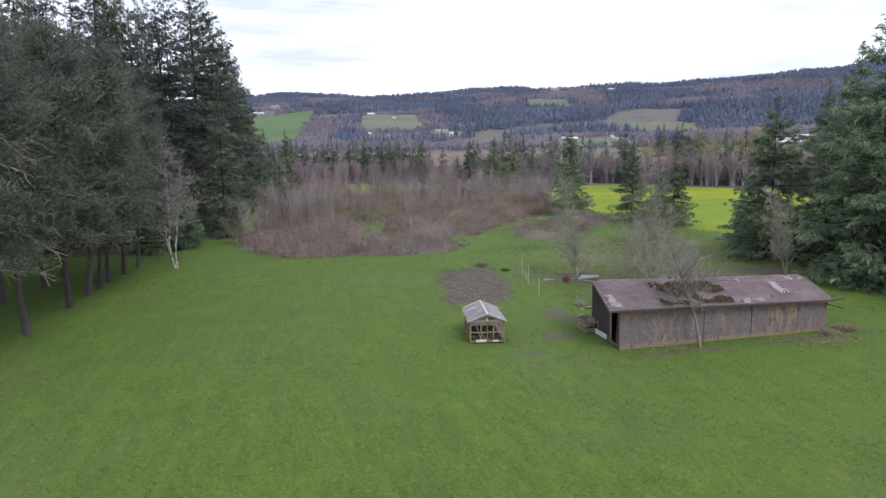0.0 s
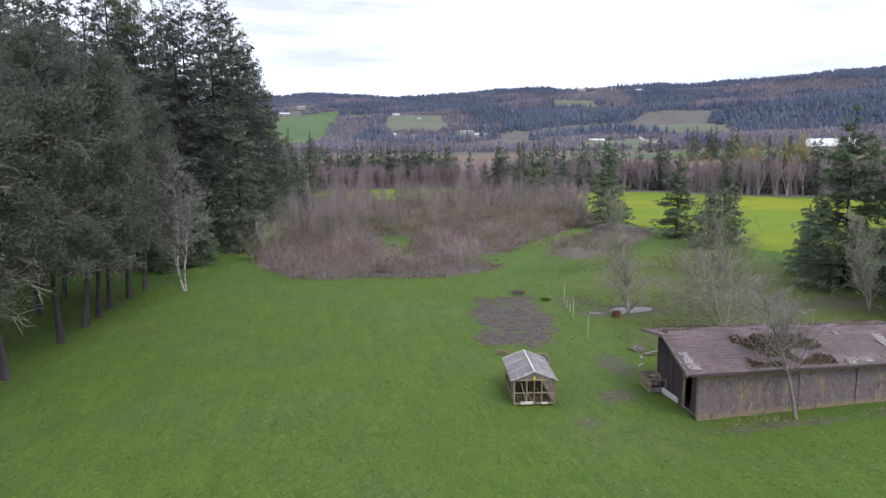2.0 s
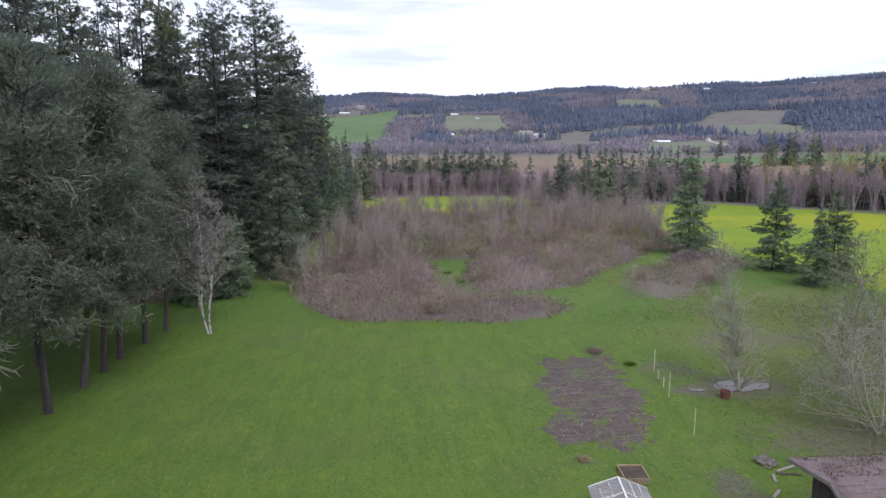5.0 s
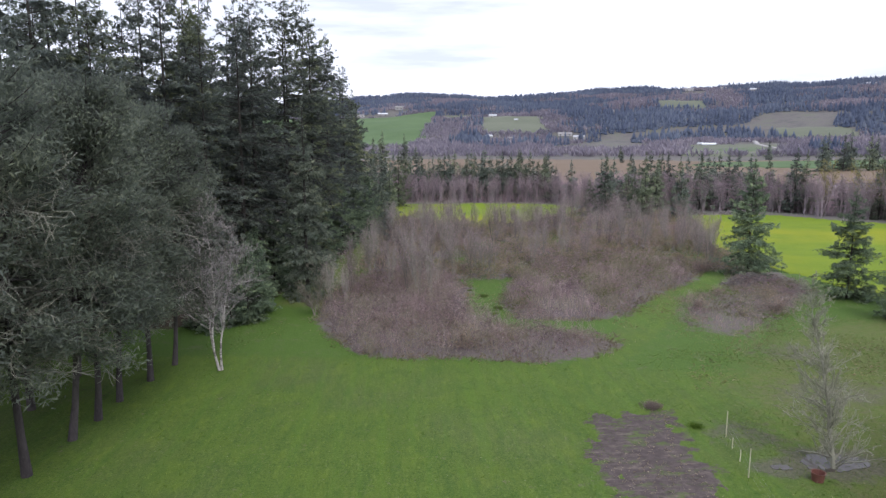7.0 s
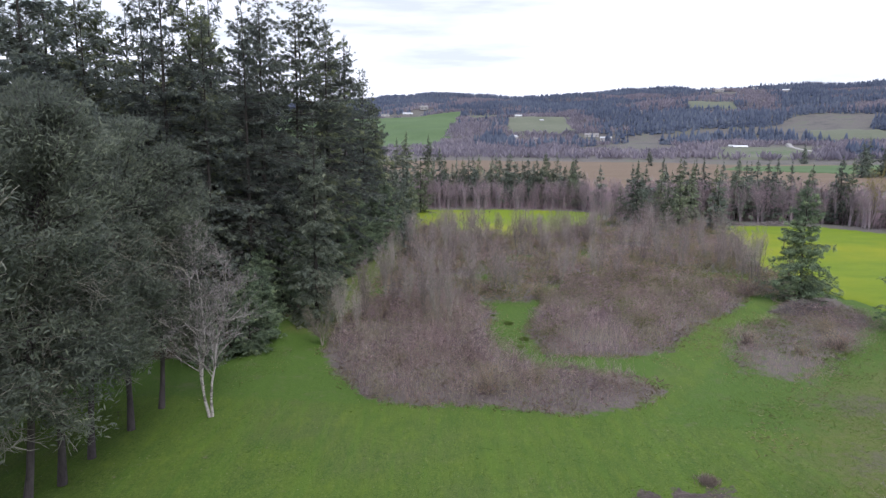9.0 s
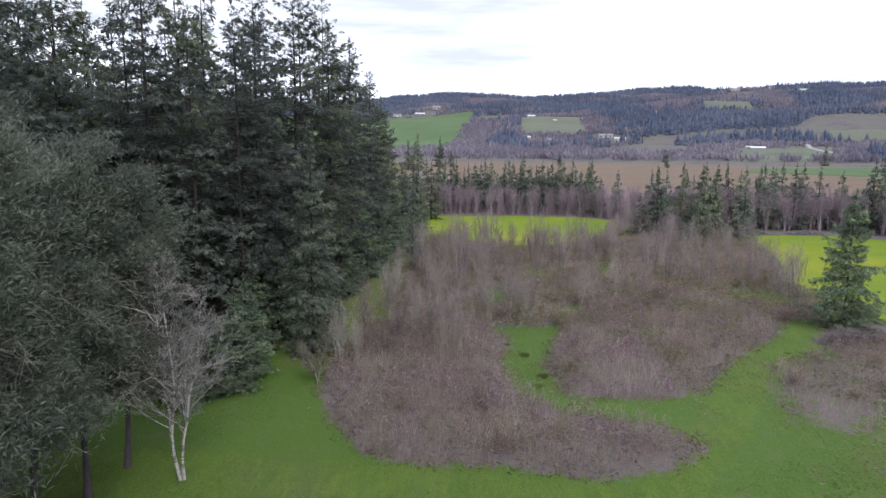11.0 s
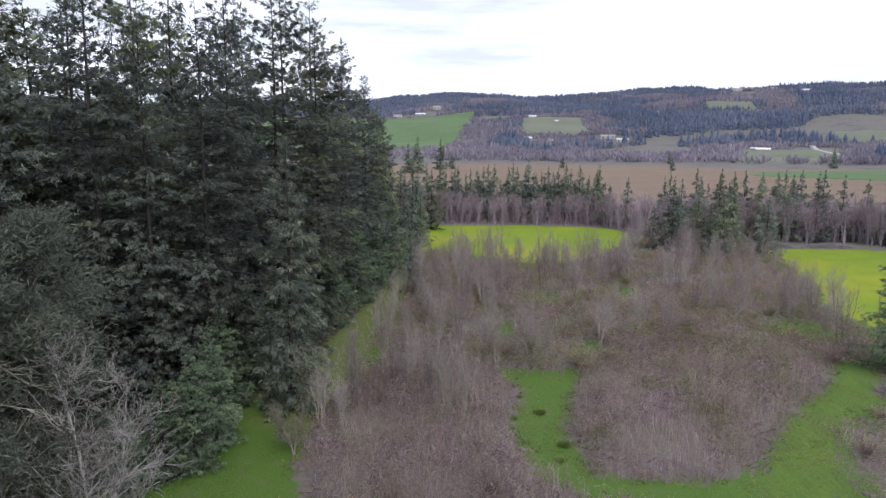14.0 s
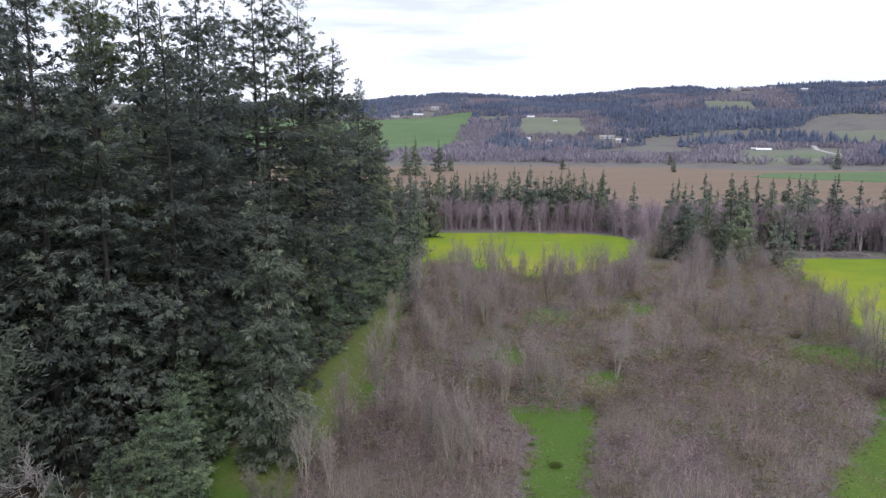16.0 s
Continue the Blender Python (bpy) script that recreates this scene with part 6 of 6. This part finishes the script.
def build_small_things():
    g = tagged(root("raised_bed", (15.4, 47.1, 0.0), -6), "timber-edged raised bed filled with dark soil", "raised bed")
    for x in (-0.62, 0.62):
        part("side_board", box((0.05, 1.5, 0.28), (x, 0, 0), 0.006), M_post, g)
    for y in (-0.73, 0.73):
        part("end_board", box((1.19, 0.05, 0.28), (0, y, 0), 0.006), M_post, g)
    part("soil", box((1.18, 1.4, 0.2), (0, 0, 0.0), 0.02, 0.02, 4), M_soil, g)
    tub = tagged(root("tub", (25.75, 56.5, h0(25.75, 56.5))), "faded red plastic tub at the pool's edge", "tub")
    bm = bmesh.new()
    rings = []
    for rad, z in ((0.30, 0), (0.36, 0.5), (0.39, 0.52), (0.34, 0.51), (0.28, 0.06)):
        rings.append([bm.verts.new((rad * math.cos(k * math.tau / 20), rad * math.sin(k * math.tau / 20), z)) for k in range(20)])
    for a, b in zip(rings[:-1], rings[1:]):
        for k in range(20):
            bm.faces.new((a[k], a[(k + 1) % 20], b[(k + 1) % 20], b[k]))
    bm.faces.new(rings[0][::-1]), bm.faces.new(rings[-1])
    me = bpy.data.meshes.new("tub")
    bm.to_mesh(me)
    bm.free()
    part("body", me, M_red, tub)
    junk = tagged(root("scrap_sheet", (22.9, 47.5, 0.05), 20), "warped grey board lying in rough grass", "scrap")
    p = part("sheet", crumpled(0.9, 1.0, 21, 0.05), M_grey_timber, junk)
    p.matrix_basis = pose(0, 0, 0.12, 12, -8, 0)
    for k, (x, y, t, w) in enumerate(((23.7, 46.9, 20, 1.5), (23.4, 46.3, -12, 1.2), (22.4, 46.0, 70, 0.8), (21.6, 44.6, 40, 0.9))):
        pl = tagged(root("plank", (x, y, h0(x, y)), t), "grey weathered plank lying on the ground", "plank", "loose planks")
        part("board", box((w, 0.16, 0.05), (0, 0, 0.01), 0.006, 0.006, k), M_grey_timber if k != 1 else M_dark_board, pl)
    q = np.random.RandomState(14)
    for x, y, s, mat, lab in ((20.4, 67.0, 0.6, M_scrub_dark, "low dry twiggy bush at the plot's corner"), (22.0, 63.6, 0.4, M_tuft, "small green weed beside the garden plot"), (35.3, 35.0, 0.55, M_straw, "dry weeds against the shed wall"), (37.3, 35.6, 0.6, M_straw, "dry weeds by the shed corner"),
                              (13.4, 49.0, 0.35, M_straw, "dead clump of cut stalks in the grass"), *((rx, ry, 0.28 + 0.03 * ((7 * k) % 10), M_rush, "dark green rush tuft in the damp clearing") for k, (rx, ry) in enumerate(RUSHES))):
        bush = tagged(root("bush", (x, y, h0(x, y))), lab, "bush")
        n = int(300 + 600 * s)
        b = np.c_[q.randn(n, 2) * 0.42 * s, np.zeros(n)]
        d = unit(np.c_[q.randn(n, 2) * 0.5 + 0.5 * b[:, :2], 0.7 + q.rand(n)])
        ln = s * (0.45 + 0.6 * q.rand(n))
        part("twig_mass", mesh_of("bush", *blades(b, d, unit(np.c_[q.randn(n, 2), 0.3 * q.randn(n)]), ln, 0.012 + 0 * ln, 0.15 + 0 * ln)), mat, bush)["kind"] = "stuff"


build_small_things()


def brush_pile(x, y, w, d, h, turn, seed, label):
    """A heap of cut branches lying across one another."""
    q = np.random.RandomState(seed)
    n = int(60 * w)
    g = tagged(root("brush_pile", (x, y, h0(x, y)), turn), label, "brush pile")
    p = np.c_[(q.rand(n, 2) - 0.5) * [w, d], np.zeros(n)]
    p[:, 2] = h * np.clip(1.05 - (2 * p[:, 0] / w) ** 2 - 0.8 * (2 * p[:, 1] / d) ** 2, 0.08, 1) * q.rand(n)
    e = unit(np.c_[q.randn(n, 2), 0.28 * q.randn(n)]) * (0.5 + 0.8 * q.rand(n))[:, None]
    bend = p + unit(e + q.randn(n, 3) * 0.25) * 0.8
    lift = np.array([0, 0, 0.06])
    part("brushwood", mesh_of("brushwood", *joined(prisms(np.maximum(p - e, [-99, -99, 0.02]), p + lift, 0.022, 0.03, 3), prisms(p + lift, np.maximum(bend, [-99, -99, 0.04]), 0.03, 0.012, 3))), M_brush, g)["kind"] = "stuff"


M_brush = plain("grey_cut_branches", (0.150, 0.128, 0.135), (0.330, 0.295, 0.285), 1.5, 0.9, 10, 0.4)
brush_pile(49.5, 108.5, 6.5, 3.0, 1.5, 25, 1, "pale heap of cut branches beneath a broad fir")
brush_pile(40.0, 178.5, 8.0, 3.5, 2.2, -10, 2, "grey heap of cut branches at the crop's edge")
brush_pile(81.0, 201.5, 13.0, 2.5, 1.2, 4, 3, "long low windrow of cut branches behind the crop")
brush_pile(96.0, 202.0, 12.0, 2.0, 1.0, 0, 4, "long low windrow of cut branches behind the crop")
sheet("driveway", [(-40, 60), (-36.5, 60), (-33.5, 76), (-33.5, 88), (-37, 100), (-40, 98), (-37.5, 86)], 0.06, 0.8, M_gravel, "pale gravel driveway behind the pines", "road", 0.6)

# ------------------------------------------------------------------ farm buildings far off
M_wall_far = plain("pale_painted_siding", (0.35, 0.34, 0.335), (0.46, 0.45, 0.445), 0.3, 0.8, 3, 0.1)
M_roof_white = plain("white_metal_roof", (0.42, 0.435, 0.46), (0.54, 0.555, 0.585), 0.2, 0.5, 2, 0.1)
M_roof_grey = plain("grey_roofing", (0.170, 0.162, 0.162), (0.281, 0.272, 0.272), 0.3, 0.8, 3, 0.1)
M_glass_dark = plain("dark_window_glass", (0.025, 0.030, 0.034), (0.051, 0.055, 0.064), 1, 0.15, 3, 0.0)


def house(name, x, y, w, d, h, turn, roof, label, openings=2):
    if y > 400:
        w, d, h = 0.48 * w, 0.6 * d, 0.5 * h
    g = tagged(root(name, (x, y, h0(x, y) - 0.3), turn), label, "building", "far farm buildings")
    part("wall", box((w, d, h), (0, 0, 0), 0.05), M_wall_far, g)
    rise = d * 0.28
    part("roof", prism_mesh([(-d / 2 - 0.5, h - 0.2), (0, h + rise), (d / 2 + 0.5, h - 0.2), (d / 2 + 0.5, h + 0.05), (0, h + rise + 0.25), (-d / 2 - 0.5, h + 0.05)], w + 1.2, 0, -w / 2 - 0.6), roof, g)
    for k in range(openings):
        part("window", box((w * 0.12, 0.06, h * 0.35), (w * ((k + 0.5) / openings - 0.5), -d / 2 - 0.04, h * 0.3), 0.01), M_glass_dark, g)


house("barn", 297, 333, 25, 15, 8.5, -40, M_roof_white, "large pale barn with a white metal roof", 3)
house("barn", 172, 1325, 30, 14, 8, 5, M_roof_white, "white farm building beside a sloping paddock")
house("house", 206, 1246, 14, 9, 6, -10, M_roof_white, "small pale farmhouse on the slope")
house("house", 130, 1047, 22, 11, 9, 25, M_roof_white, "white farmhouse among bare trees")
house("house", 160, 1019, 16, 10, 6, -8, M_roof_grey, "grey-roofed house among bare trees")
house("barn", 251, 1045, 44, 13, 7, -12, M_roof_grey, "long grey barn at the wood's edge", 3)
house("barn", 264, 1010, 34, 12, 8, -15, M_roof_white, "long white barn at the wood's edge", 3)
house("barn", 365, 792, 32, 10, 6, -12, M_roof_white, "low white field barn in a meadow", 3)
house("house", 358, 800, 12, 8, 7, -12, M_roof_white, "small white house beside the meadow")
house("house", -56, 1588, 48, 14, 8, 4, M_roof_white, "long white house above the green pasture")
house("house", -110, 1600, 40, 14, 8, 0, M_roof_grey, "pale house above the green pasture")
house("house", -18, 1650, 40, 16, 14, 0, M_roof_grey, "tall pale house above the green pasture")
house("house", 428, 1386, 34, 14, 8, -15, M_roof_grey, "pale house half hidden by firs")
house("house", 967, 1991, 40, 18, 11, -20, M_roof_grey, "pale house high on the hill")
house("house", 820, 1900, 46, 18, 10, -20, M_roof_grey, "pale house near the ridge")
house("house", 975, 1837, 40, 16, 10, -25, M_roof_white, "pale house on the upper slope")
house("house", 1215, 1700, 60, 18, 10, -30, M_roof_white, "long pale house among hilltop firs")
sheet("farm_road", [(479, 907), (484, 905), (419, 774), (398, 692), (393, 694), (414, 777)], 2.4, 1.5, M_gravel, "pale gravel farm road across the meadow", "road", 0.4)

stuff("plot_grass", [tangle([(x_ + 0.8 * (x_ > 16) - 0.8 * (x_ < 16), y_ + 0.8 * (y_ > 60) - 0.8 * (y_ < 55)) for x_, y_ in PLOT], 20, 73, 0.10, 0.16, 0.014, 0.75, 0.9)], M_tuft, "grass creeping over the dug garden plot", "grass")
stuff("plot_straw", [tangle(PLOT, 12, 74, 0.07, 0.22, 0.013, 0.8, 0.15)], M_straw, "scattered pale straw on the dug plot", "straw")
YARD = [(21.5, 44), (37, 44), (50, 50), (53, 68), (47, 84), (27, 80), (23, 67)]
stuff("rough_grass", [tangle(YARD, 16, 75, 0.16, 0.22, 0.014, 0.7, 1.0), tangle([(-15, 79), (-9, 84), (-8, 92), (-12.5, 93), (-16.5, 86)], 22, 76, 0.14, 0.2, 0.014, 0.7, 1.0),
                      tangle([(11, 91), (15, 91.5), (14, 99), (17, 108), (12, 106), (9.8, 99)], 24, 77, 0.25, 0.25, 0.014, 0.9, 1.0), tangle([(22, 76), (46, 72), (58, 80), (58, 92), (44, 88), (30, 84)], 14, 79, 0.16, 0.22, 0.014, 0.7, 1.0)], M_rough,
      "coarse tussocks of green and brown rough grass", "grass")
stuff("shed_weeds", [tangle([(20.3, 34.6), (37.6, 34.0), (37.8, 35.2), (20.4, 35.6)], 60, 71, 0.22, 0.28, 0.012, 0.75, 1.2), tangle([(16.5, 35.0), (20.2, 35.0), (20.2, 42.0), (18.6, 44.0), (17.4, 40)], 26, 72, 0.18, 0.25, 0.012, 0.8, 1.2)], M_straw,
      "dry weeds and dead stalks along the foot of the shed", "weeds")
